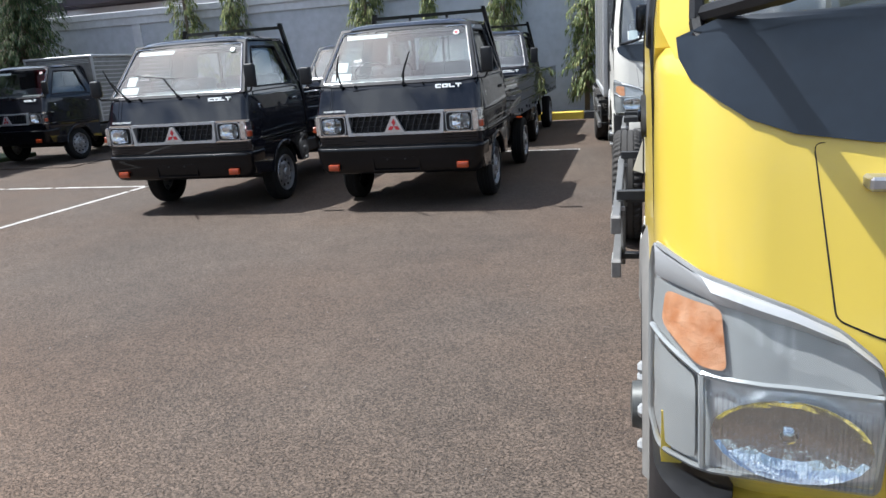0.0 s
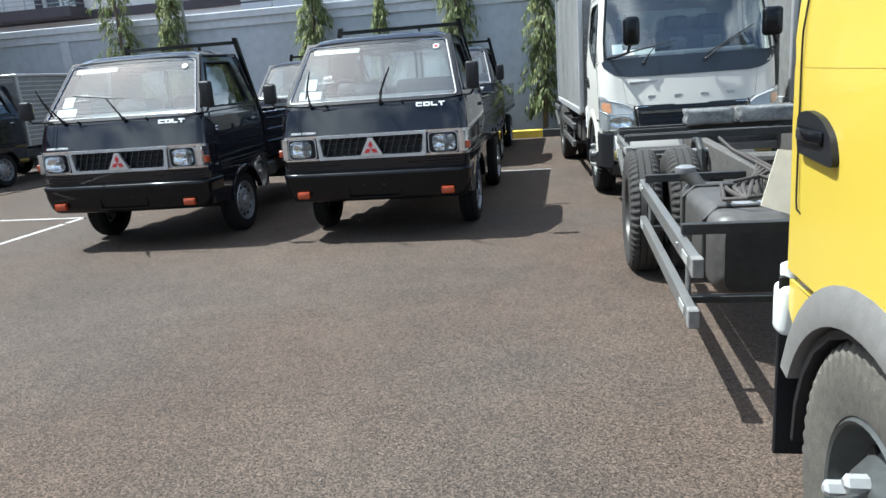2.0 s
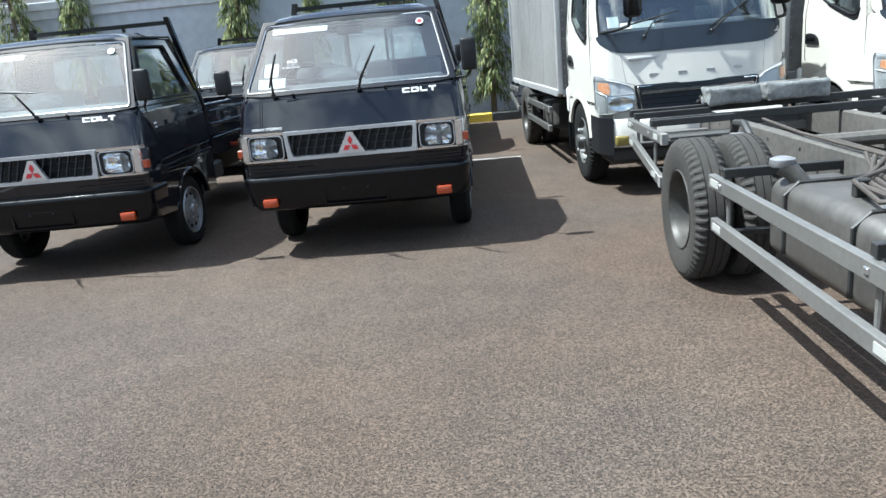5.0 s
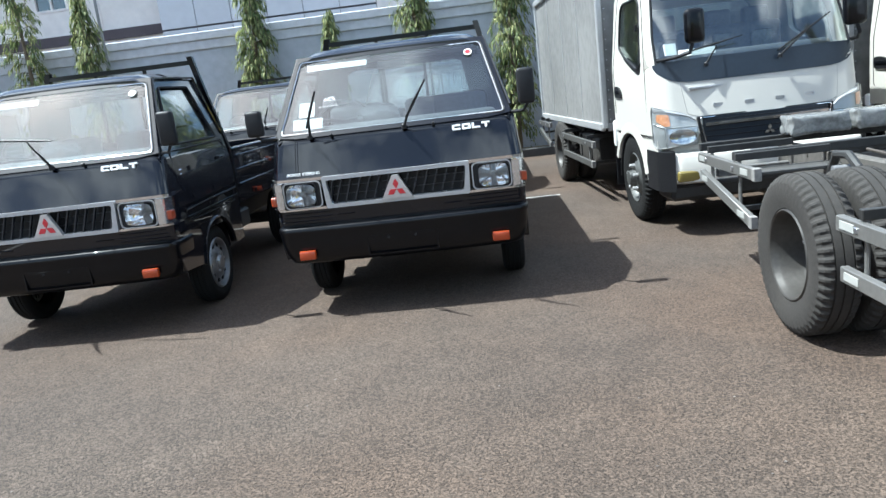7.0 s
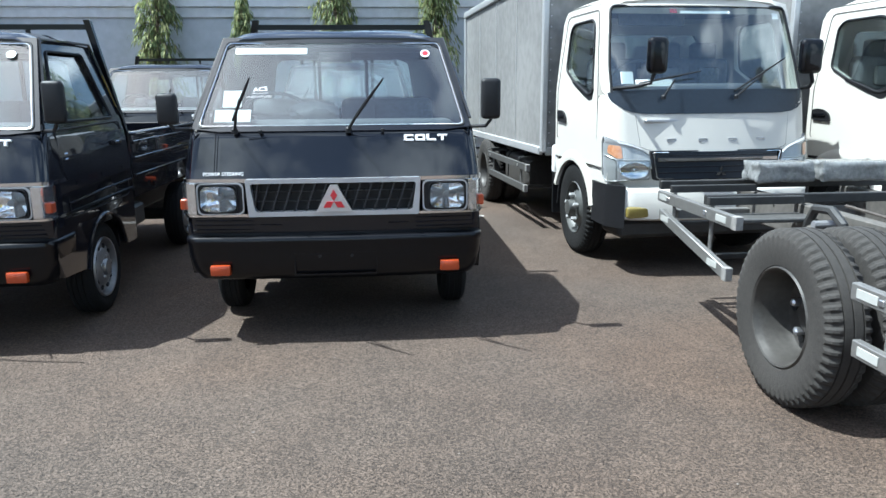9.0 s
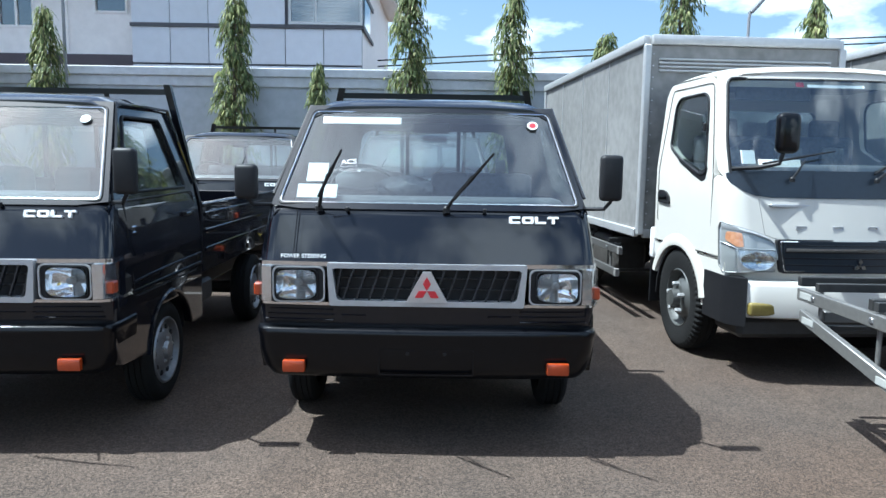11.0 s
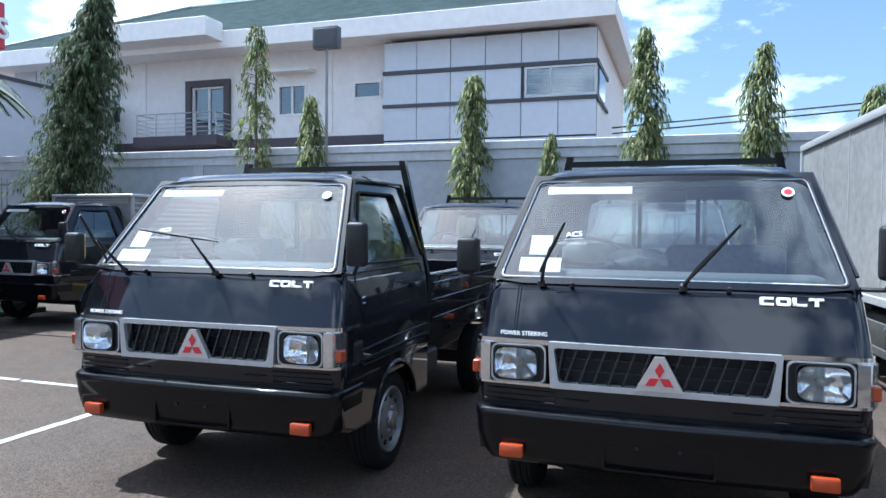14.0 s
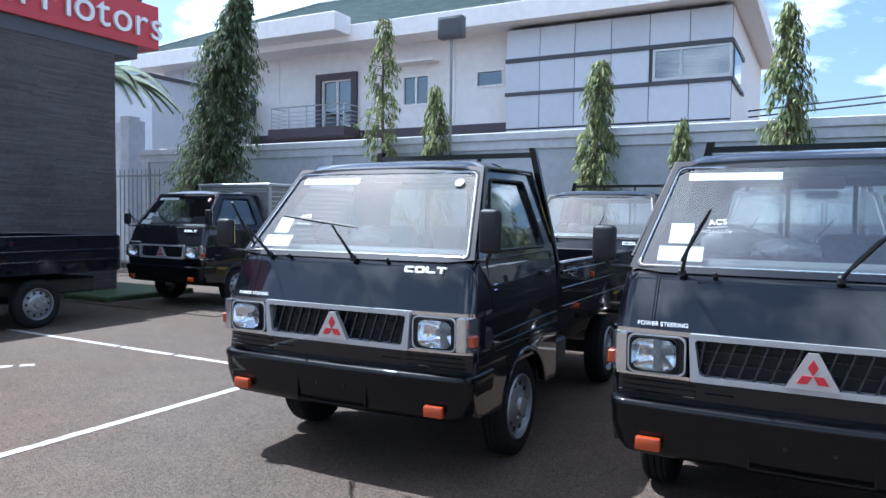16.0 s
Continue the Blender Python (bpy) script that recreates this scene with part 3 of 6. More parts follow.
    for x in (-22.1, -21.2, -20.3, -19.4, -18.5):
        part("post", tube(bmesh.new(), [(x, ym - 1.0, 4.86), (x, ym - 1.0, 5.72)], 0.022), "steel", rail)
    # panel wing
    yw = 26.0
    wx0, wx1 = -11.95, -4.72
    win = (-7.02, -4.72)
    part("wing_wall", wall_grid(bmesh.new(), wx0 + .02, wx1 - .02, 0, 7.85, yw + .06, yw + .3, [(win[0], win[1] - .4, 5.68, 6.66)]), "dark_band", house, smooth=False)
    part("wing_return", boxed(wx0 + .02, wx0 + .3, yw + .3, ym, 0, 7.85), "panel", house)
    for z0, z1 in ((3.2, 4.42), (4.48, 5.58), (5.70, 6.70), (6.84, 7.80)):
        xs = [wx0 + 1.205 * k for k in range(7)]
        for a, b in zip(xs, xs[1:]):
            if z0 == 5.70 and b > win[0] + 0.1:
                continue
            part("panel", boxed(a + .012, min(b, wx1) - .012, yw, yw + .06, z0, z1, 0.004), "panel", house, smooth=False)
    for z0, z1 in ((5.58, 5.70), (6.70, 6.84)):
        part("band", boxed(wx0 - .03, wx1 + .03, yw - .05, yw + .06, z0 + .004, z1 - .004), "dark_band", house, smooth=False)
        part("band", boxed(wx1, wx1 + .05, yw + .06, yw + 3.2, z0 + .004, z1 - .004), "dark_band", house, smooth=False)
    wf = part("window", frame_ring(bmesh.new(), [(win[0], 5.71), (win[1], 5.71), (win[1], 6.69), (win[0], 6.69)], [(win[0] + .08, 5.80), (win[1] - .06, 5.80), (win[1] - .06, 6.62), (win[0] + .08, 6.62)], yw - .02, yw + .05), "alu_trim", house, smooth=False)
    part("pane", boxed(win[0] + .06, win[1] - .05, yw + .015, yw + .027, 5.78, 6.64), "building_glass", wf)
    part("mullion", boxed(-6.20, -6.14, yw - .01, yw + .05, 5.80, 6.62), "alu_trim", wf)
    for k in range(7):
        part("blind_slat", boxed(-6.08, -4.85, yw + .035, yw + .045, 5.83 + .115 * k, 5.92 + .115 * k), "blind", wf)
        # left slats take the same dark room colour
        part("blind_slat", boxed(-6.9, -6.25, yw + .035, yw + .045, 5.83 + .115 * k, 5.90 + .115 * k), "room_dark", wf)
    part("window", boxed(wx1 - .01, wx1 + .03, yw + .5, yw + 2.2, 5.78, 6.64), "building_glass", house)
    # left panelled end
    for z0, z1 in ((3.2, 4.5), (4.6, 5.6), (5.75, 6.75), (6.9, 8.0)):
        for a, b in ((-29.38, -28.2), (-28.15, -26.95)):
            part("panel", boxed(a, b, ym - .09, ym - .02, z0, z1), "panel", house, smooth=False)
    for z in (5.6, 6.75):
        part("band", boxed(-29.42, -26.9, ym - .12, ym - .02, z + .01, z + .14), "dark_band", house, smooth=False)
    # eaves: soffit, fascia, stepped canopy, roof
    part("soffit", boxed(-30.0, -4.15, 25.3, 37.2, 7.96, 8.05), "white_trim", house, smooth=False)
    part("fascia", boxed(-30.05, -4.10, 25.2, 25.3, 7.90, 8.52, 0.01), "white_trim", house)
    part("fascia", boxed(-4.20, -4.10, 25.3, 37.2, 7.90, 8.52, 0.01), "white_trim", house)
    part("fascia", boxed(-30.05, -29.95, 25.3, 37.2, 7.90, 8.52, 0.01), "white_trim", house)
    part("balcony_canopy", boxed(-22.9, -17.9, 24.2, 25.18, 8.12, 8.78, 0.015), "white_trim", house)
    part("roof", roof_courses(-30.0, -4.15, 25.25, 37.25, 8.53, 11.6, -24.0, -10.15), "roof_green", house, smooth=False)
    for a, b in (((-30.0, 25.25, 8.56), (-24.0, 31.25, 11.66)), ((-24.0, 31.25, 11.66), (-10.15, 31.25, 11.66)), ((-4.15, 25.25, 8.56), (-10.15, 31.25, 11.66))):
        part("ridge", tube(bmesh.new(), [a, b], 0.11, 8), "roof_green", house)
    part("mast", tube(bmesh.new(), [(-21.5, 31.2, 11.6), (-21.5, 31.2, 13.6)], 0.02, 6), "galv", house)
    part("mast", tube(bmesh.new(), [(-12.6, 31.2, 11.6), (-12.6, 31.2, 12.4)], 0.02, 6), "galv", house)


def roof_courses(x0, x1, y0, y1, z0, z1, rx0, rx1, n=26):
    """A hip roof of overlapping tile courses; each tile row steps over the one below."""
    bm = bmesh.new()
    rnd = random.Random(5)
    ym = (y0 + y1) / 2

    def ring(t):
        return x0 + (rx0 - x0) * t, x1 + (rx1 - x1) * t, y0 + (ym - y0) * t, y1 + (ym - y1) * t, z0 + (z1 - z0) * t
    for k in range(n):
        a, b = ring(k / n), ring(min(1, (k + 1) / n))
        lift = 0.06
        for side in range(4):
            if side == 0:
                p = [(a[0], a[2]), (a[1], a[2]), (b[1], b[2]), (b[0], b[2])]
            elif side == 1:
                p = [(a[1], a[2]), (a[1], a[3]), (b[1], b[3]), (b[1], b[2])]
            elif side == 2:
                p = [(a[1], a[3]), (a[0], a[3]), (b[0], b[3]), (b[1], b[3])]
            else:
                p = [(a[0], a[3]), (a[0], a[2]), (b[0], b[2]), (b[0], b[3])]
            cols = max(1, int((Vector(p[1]) - Vector(p[0])).length / 0.33)) if side in (0, 1, 3) else 1
            for c in range(cols):
                u0, u1 = c / cols, (c + 1) / cols
                q = [Vector(p[0]).lerp(Vector(p[1]), u0), Vector(p[0]).lerp(Vector(p[1]), u1), Vector(p[3]).lerp(Vector(p[2]), u1), Vector(p[3]).lerp(Vector(p[2]), u0)]
                h = lift + rnd.uniform(-0.008, 0.012)
                vs = [bm.verts.new((q[0].x, q[0].y, a[4] + h)), bm.verts.new((q[1].x, q[1].y, a[4] + h)), bm.verts.new((q[2].x, q[2].y, b[4])), bm.verts.new((q[3].x, q[3].y, b[4]))]
                bm.faces.new(vs)
                lo = [bm.verts.new((q[0].x, q[0].y, a[4] - 0.01)), bm.verts.new((q[1].x, q[1].y, a[4] - 0.01))]
                bm.faces.new([vs[0], vs[1], lo[1], lo[0]])
    return bm


office_building()


# ---- showroom with slate cladding and red fascia ----
def showroom():
    X, Y1 = -13.2, 11.6
    house = thing("showroom", "showroom block clad in dark split slate under a red sign fascia", "building")
    part("wall", boxed(X - 6, X, 0.2, Y1, 0, 4.2), "slate", house, smooth=False)
    part("roof", boxed(X - 6.1, X + .1, 0.1, Y1 + .5, 5.24, 5.4), "dark_band", house, smooth=False)
    part("fascia_soffit", boxed(X - 6, X + .02, 0.15, Y1 + .45, 4.21, 4.44), "dark_band", house, smooth=False)
    sign = part("sign_fascia", boxed(X - 6, X + .10, 0.1, Y1 + .86, 4.44, 5.23, 0.01), "sign_red", house, "red fascia with white letters")
    yy = Y1 - 1.99
    for ch in "n Motors":
        if ch == " ":
            yy = 10.16
            continue
        ob = lettering("letter", ch, 0.74, Matrix.Translation((X + .125, yy, 4.62)) @ Euler((radians(90), 0, radians(90))).to_matrix().to_4x4(), "sign_white", sign, 0.025)
        yy += max(q.co.x for q in ob.data.vertices) + .05
    rnd = random.Random(9)
    verts, faces = [], []
    z = 0.05
    while z < 4.18:
        h = rnd.choice((0.020, 0.026, 0.034))
        y = 5.0
        while y < Y1:
            ln = rnd.uniform(0.25, 0.9)
            d = rnd.uniform(0.003, 0.009)
            e = min(y + ln, Y1)
            k = len(verts)
            for xx in (X, X + d):
                verts += [(xx, y, z), (xx, e - .004, z), (xx, e - .002, z + h - .0015), (xx, y, z + h - .0015)]
            faces += [(k + 4, k + 5, k + 6, k + 7), (k, k + 1, k + 5, k + 4), (k + 1, k + 2, k + 6, k + 5), (k + 2, k + 3, k + 7, k + 6), (k + 3, k, k + 4, k + 7)]
            y = e
        z += h
    strips = raw("slate_cladding", verts, faces, "slate", house)
    tagged(strips, kind="stuff")


showroom()


# ---- neighbouring gate post, fence and house to the north-west ----
gate = thing("steel_fence", "grey steel bar fence beside the boundary wall", "fence")
part("top_rail", boxed(-20.6, -15.6, 14.58, 14.62, 2.28, 2.33), "galv", gate)
part("bottom_rail", boxed(-20.6, -15.6, 14.58, 14.62, 0.25, 0.30), "galv", gate)
for k in range(34):
    part("bar", tube(bmesh.new(), [(-20.6 + .15 * k, 14.6, 0.09), (-20.6 + .15 * k, 14.6, 2.46)], 0.012, 6), "galv", gate)
nb = thing("neighbour_house", "pale rendered house end with a dark roof edge", "building")
part("wall", boxed(-31, -23.6, 21, 26, 0, 6.30), "panel", nb, smooth=False)
part("roof", boxed(-31.2, -23.52, 20.85, 26.1, 6.30, 6.42), "dark_band", nb, smooth=False)
gw = part("wall_west", boxed(-24.0, -19.8, 17.4, 17.6, 0, 4.1), "wall_grey", smooth=False)
tagged(gw, "tall grey rendered gate wall", "wall", kind="structure")
gp = part("wall_west_pier", boxed(-20.1, -19.75, 17.0, 17.38, 0, 4.2), "wall_grey", smooth=False)
tagged(gp, "pale square gate pier", "pier", kind="structure")
terrace = part("raised_pavement", boxed(-19, -9.6, 10.45, 15.5, -0.02, 0.014, 0.004), "asphalt", smooth=False)
tagged(terrace, "asphalt pavement strip by the fence", "pavement", kind="structure")
verge = part("lawn_verge", boxed(-14.6, -12.15, 10.6, 12.4, 0.006, 0.10, 0.02), "grass", smooth=False)
tagged(verge, "small strip of mown grass by the fence", "grass", kind="structure")


# ---- loose grit on the asphalt ----
rnd = random.Random(31)
verts, faces = [], []
for i in range(260):
    x, y = rnd.uniform(-7, 0), rnd.uniform(0.3, 6.3)
    r = rnd.uniform(.0025, .0065)
    c = len(verts)
    verts += [(x + r * rnd.uniform(.7, 1.3), y, r * .5), (x, y + r, r * .5), (x - r * rnd.uniform(.7, 1.3), y, r * .5), (x, y - r, r * .5), (x, y, r * rnd.uniform(.9, 1.3)), (x, y, 0)]
    for a, b in ((0, 1), (1, 2), (2, 3), (3, 0)):
        faces += [(c + a, c + b, c + 4), (c + b, c + a, c + 5)]
grit = raw("loose_grit", verts, faces, "grit")
tagged(grit, "loose pale grit scattered on the asphalt", "gravel", kind="stuff")


# ---- vehicles ----
def ray_outline(poly, c, n):
    """Resamples a polygon at n even angles round c (the polygon is star-shaped about c)."""
    out = []
    for k in range(n):
        a = 2 * math.pi * (k + 0.5) / n
        d = (math.cos(a), math.sin(a))
        best = None
        for p, q in zip(poly, poly[1:] + poly[:1]):
            ex, ey = q[0] - p[0], q[1] - p[1]
            den = d[0] * ey - d[1] * ex
            if abs(den) < 1e-9:
                continue
            t = ((p[0] - c[0]) * ey - (p[1] - c[1]) * ex) / den
            s = ((p[0] - c[0]) * d[1] - (p[1] - c[1]) * d[0]) / den
            if t > 0 and -1e-6 <= s <= 1 + 1e-6 and (best is None or t < best):
                best = t
        out.append((c[0] + d[0] * best, c[1] + d[1] * best))
    return out


def soften(poly, r, n=4):
    """Rounds a polygon's corners."""
    out = []
    m = len(poly)
    for i in range(m):
        p, a, b = Vector(poly[i]), Vector(poly[i - 1]), Vector(poly[(i + 1) % m])
        u, v = (a - p), (b - p)
        k = min(r, u.length * 0.45, v.length * 0.45)
        p0, p1 = p + u.normalized() * k, p + v.normalized() * k
        for j in range(n + 1):
            t = j / n
            out.append(tuple((1 - t) ** 2 * p0 + 2 * t * (1 - t) * p + t * t * p1))
    return out


def holed_panel(outer, inner, place, place_in, n=72):
    """A sheet with a window hole; place and place_in map its 2D outline to the outer and inner skin."""
    c = (sum(p[0] for p in inner) / len(inner), sum(p[1] for p in inner) / len(inner))
    o, i = ray_outline(outer, c, n), ray_outline(inner, c, n)
    bm = bmesh.new()
    rings = [[bm.verts.new(f(p)) for p in ps] for f, ps in ((place, o), (place, i), (place_in, i), (place_in, o))]
    for a, b in zip(rings, rings[1:] + rings[:1]):
        for k in range(n):
            j = (k + 1) % n
            bm.faces.new((a[k], a[j], b[j], b[k]))
    return bm


def sheet(outline, place, place_in):
    return loft(bmesh.new(), [[place(p) for p in outline], [place_in(p) for p in outline]])


def ring_strip(outline, place, r, seg=6):
    """A round bead that follows an outline."""
    pts = [place(p) for p in outline]
    return tube(bmesh.new(), pts + pts[:1], r, seg)


def slice_loop(z, yf, hw, yr, r, bow=0.03, n=5, m=6):
    """A horizontal body section with a bowed front and rounded front corners."""
    pts = [(hw, yr, z)]
    for k in range(n + 1):
        a = radians(90 * k / n)
        pts.append((hw - r + r * math.cos(a), yf + bow + r - r * math.sin(a), z))
    for k in range(1, m):
        u = 1 - 2 * k / m
        pts.append(((hw - r) * u, yf + bow * u * u, z))
    for k in range(n, -1, -1):
        a = radians(90 * k / n)
        pts.append((-(hw - r + r * math.cos(a)), yf + bow + r - r * math.sin(a), z))
    pts.append((-hw, yr, z))
    return pts


def tyre_mesh(r, w, rim_r, seg=40, lug=0):
    bm = bmesh.new()
    prof = [(rim_r, -w * .36), (rim_r + .012, -w * .42), (rim_r + (r - rim_r) * .5, -w * .5), (r - .035, -w * .47), (r - .012, -w * .40), (r, -w * .30)]
    for g in ((-.22, -.18), (-.02, .02), (.18, .22)):
        prof += [(r, w * g[0]), (r - .009, w * g[0] + .001), (r - .009, w * g[1] - .001), (r, w * g[1])]
    prof += [(r, w * .30), (r - .012, w * .40), (r - .035, w * .47), (rim_r + (r - rim_r) * .5, w * .5), (rim_r + .012, w * .42), (rim_r, w * .36)]
    loops = []
    last = len(prof) - 1
    for i, (rr, o) in enumerate(prof):
        ring = []
        for k in range(seg):
            a = 2 * math.pi * k / seg
            q = rr
            if lug and i in (3, 4, 5, last - 5, last - 4, last - 3) and (k // 2) % 2 == 0:
                q = rr - lug
            ring.append((o, q * math.cos(a), q * math.sin(a)))
        loops.append(ring)
    loft(bm, loops, cap=False)
    return bm


def small_wheel(parent, x, y, side, r=0.30):
    """A pickup's wheel: tyre and pressed silver rim with oval vents."""
    w = part("wheel", tyre_mesh(r, 0.17, 0.19), "rubber", parent)
    w.location = (x, y, r)
    bm = lathe(bmesh.new(), [(0.200, side * .070), (0.194, side * .082), (0.186, side * .080), (0.180, side * .05), (0.172, side * .034), (0.162, side * .046), (0.150, side * .052), (0.128, side * .054), (0.115, side * .066), (0.085, side * .076), (0.06, side * .074), (0.05, side * .095), (0.02, side * .10), (.001, side * .10)], (0, 0, 0), "x", 32, False)
    part("rim", bm, "rim_silver", w)
    repeat("vent", lathe(bmesh.new(), [(0.001, side * .0615), (0.014, side * .0615), (0.017, side * .058), (0.017, side * .04)], (0, 0, 0), "x", 10, False), "black_plastic", w, [(0, .142 * math.cos(.628 * k), .139 * math.sin(.628 * k)) for k in range(10)])
    repeat("wheel_nut", lathe(bmesh.new(), [(0.011, side * .068), (0.011, side * .086), (0.006, side * .09)], (0, 0, 0), "x", 6), "steel", w, [(0, .072 * math.cos(1.257 * k + .3), .072 * math.sin(1.257 * k + .3)) for k in range(5)])
    return w


def wiper(parent, foot, tip, blade_a, blade_b):
    arm = part("wiper", tube(bmesh.new(), [foot, Vector(foot).lerp(Vector(tip), .5) + Vector((0, -.012, .008)), tip], [0.010, 0.007, 0.004], 6), "black_plastic", parent)
    bm = tube(bmesh.new(), [blade_a, Vector(blade_a).lerp(Vector(blade_b), .5) + Vector((0, -.008, 0)), blade_b], [0.007, 0.009, 0.005], 6)
    part("blade", bm, "black_plastic", arm)
    bm = lathe(bmesh.new(), [(0.018, 0), (0.018, .025), (0.01, .035)], Vector(foot) + Vector((0, 0, -.02)), "z", 10)
    part("pivot_cap", bm, "black_plastic", arm)


def pickup(m, label, body="bed", lifted=False, paper=True):
    """A black forward-control pickup: cab, glazing, front trim, bed or van box. The front bumper is at y = 0 and it faces -y."""
    v = thing("pickup_truck" if body == "bed" else "box_van", label, "pickup truck" if body == "bed" else "van", m, "parked pickups")
    # lower cab shell
    secs = [(.60, .060, .825), (0.66, .053, .832), (.70, .048, .834), (.752, .044, .835), (.756, .125, .835), (.932, .125, .835), (.937, .050, .835), (.99, .068, .832), (1.08, .098, .822), (1.17, .128, .81), (1.205, .140, .80), (1.222, .165, .785)]
    bm = loft(bmesh.new(), [slice_loop(z, yf, hw, 1.43, .075) for z, yf, hw in secs])
    cab = part("cab_body", bm, "paint_black", v, angle=50)
    # side skirts with the wheel arch
    arch = [(.85 + .36 * math.cos(radians(a)), .30 + .36 * math.sin(radians(a))) for a in range(170, 5, -11)]
    sk = [(.16, .40), (.10, .52), (.12, .70), (1.43, .70), (1.43, .38), (1.24, .38)] + arch[::-1] + [(.44, .38)]
    for s in (-1, 1):
        part("side_skirt", prism(bmesh.new(), sk, "x", s * .79, s * .832), "paint_black", v, angle=40)
        part("arch_lip", tube(bmesh.new(), [(s * .834, p[0], p[1]) for p in arch], .012, 6), "paint_black", v)
        part("wheel_well", loft(bmesh.new(), [[(s * x, .85 + q * math.cos(radians(a)), .36 + q * math.sin(radians(a))) for a in range(0, 181, 12)] for x, q in ((.785, .34), (.50, .34), (.50, .02))], cap=False, closed=False), "black_plastic", v)
        part("door_crease", tube(bmesh.new(), [(s * .833, .32, .80), (s * .838, .8, .815), (s * .834, 1.42, .82)], .007, 6), "paint_black", v)

    def side_x(z):
        return .802 - (z - 1.20) * .31

    for s in (-1, 1):
        out = [(.19, 1.19), (.585, 1.735), (1.40, 1.742), (1.45, 1.19)]
        hole = soften([(.375, 1.262), (.665, 1.672), (1.205, 1.678), (1.29, 1.262)], .03)
        side = part("cab_side", holed_panel(out, hole, lambda p: (s * side_x(p[1]), p[0], p[1]), lambda p: (s * (side_x(p[1]) - .04), p[0], p[1])), "paint_black", v)
        part("side_window", sheet(soften([(.37, 1.255), (.66, 1.68), (1.21, 1.685), (1.30, 1.255)], .03), lambda p: (s * (side_x(p[1]) - .018), p[0], p[1]), lambda p: (s * (side_x(p[1]) - .022), p[0], p[1])), "side_glass", side)
        part("window_seal", ring_strip(hole, lambda p: (s * (side_x(p[1]) + .002), p[0], p[1]), .009), "black_plastic", side)
        part("rain_gutter", tube(bmesh.new(), [(s * (side_x(1.28) + .012), .25, 1.27), (s * (side_x(1.70) + .012), .60, 1.738), (s * (side_x(1.74) + .014), 1.38, 1.752), (s * (side_x(1.3) + .01), 1.455, 1.28)], .010, 6), "paint_black", side)
        # door outline and handle
        part("door_seam", ring_strip(soften([(.33, .72), (.30, 1.22), (1.36, 1.235), (1.34, .72)], .05), lambda p: (s * (.836 - max(0, p[1] - .95) * .12), p[0], p[1]), .0045, 5), "black_plastic", side)
        part("door_handle", boxed(min(s * .808, s * .845), max(s * .808, s * .845), 1.13, 1.27, 1.085, 1.115, .008, 2), "black_plastic", side)
        part("handle_inlay", boxed(min(s * .84, s * .8475), max(s * .84, s * .8475), 1.14, 1.215, 1.094, 1.108, .002), "chrome", side)
        for z in (1.075, 1.045):
            part("vent_slot", boxed(min(s * .80, s * .828), max(s * .80, s * .828), .36, .405, z, z + .014, .005), "chrome", side)
        part("sill_moulding", tube(bmesh.new(), [(s * .835, .30, .748), (s * .838, .8, .752), (s * .836, 1.41, .756)], .010, 6), "black_metal", side)
        # mirror
        arm = part("mirror_arm", tube(bmesh.new(), [(s * .79, .22, 1.22), (s * .87, .15, 1.225), (s * .895, .13, 1.26), (s * .895, .13, 1.32)], .010, 8), "black_plastic", v)
        cx, zt = s * .895, 1.49 if s > 0 else 1.42
        part("mirror", boxed(cx - .055, cx + .055, .10, .165, zt - .225 if s > 0 else zt - .17, zt, .022, 3), "black_plastic", arm)
        part("mirror_glass", boxed(cx - .045, cx + .045, .164, .168, zt - .19 if s > 0 else zt - .155, zt - .015, .001), "chrome", arm)
    # windscreen
    def ws(p):
        t = (p[1] - 1.225) / .49
        return (p[0], .178 + .392 * t - .03 * (1 - (p[0] / .78) ** 2), p[1])

    out = [(-.79, 1.208), (.79, 1.208), (.655, 1.745), (-.655, 1.745)]
    hole = soften([(-.745, 1.236), (.745, 1.236), (.628, 1.708), (-.628, 1.708)], .03)
    fr = part("windscreen_frame", holed_panel(out, hole, ws, lambda p: (ws(p)[0], ws(p)[1] + .035, p[1])), "paint_black", v)
    glass = part("windscreen", sheet_grid(hole, ws, .006), "windscreen" if body == "bed" else "side_glass", v)
    part("bright_bead", ring_strip(hole, lambda p: (ws(p)[0], ws(p)[1] - .004, p[1]), .0045), "chrome", fr)
    part("windscreen_seal", ring_strip(soften([(-.752, 1.229), (.752, 1.229), (.634, 1.714), (-.634, 1.714)], .03), lambda p: (ws(p)[0], ws(p)[1] + .001, p[1]), .007), "black_plastic", fr)
    # roof
    loops = []
    for yy, ze, cr in ((.555, 1.725, .018), (.62, 1.755, .022), (.75, 1.768, .030), (1.0, 1.772, .034), (1.35, 1.765, .03), (1.455, 1.735, .02)):
        hw = .648
        ring = []
        for k in range(13):
            u = -1 + 2 * k / 12
            ring.append((hw * u, yy, ze + cr * (1 - u ** 4) - (.03 if abs(u) == 1 else 0)))
        ring += [(hw * .97, yy, ze - .045), (-hw * .97, yy, ze - .045)]
        loops.append(ring)
    part("roof", loft(bmesh.new(), loops), "paint_black", v, angle=45)
    # rear cab wall with its window
    out = [(-.80, 1.19), (.80, 1.19), (.65, 1.74), (-.65, 1.74)]
    hole = soften([(-.52, 1.31), (.52, 1.31), (.47, 1.65), (-.47, 1.65)], .05)
    back = part("cab_rear", holed_panel(out, hole, lambda p: (p[0], 1.455, p[1]), lambda p: (p[0], 1.42, p[1])), "paint_black", v)
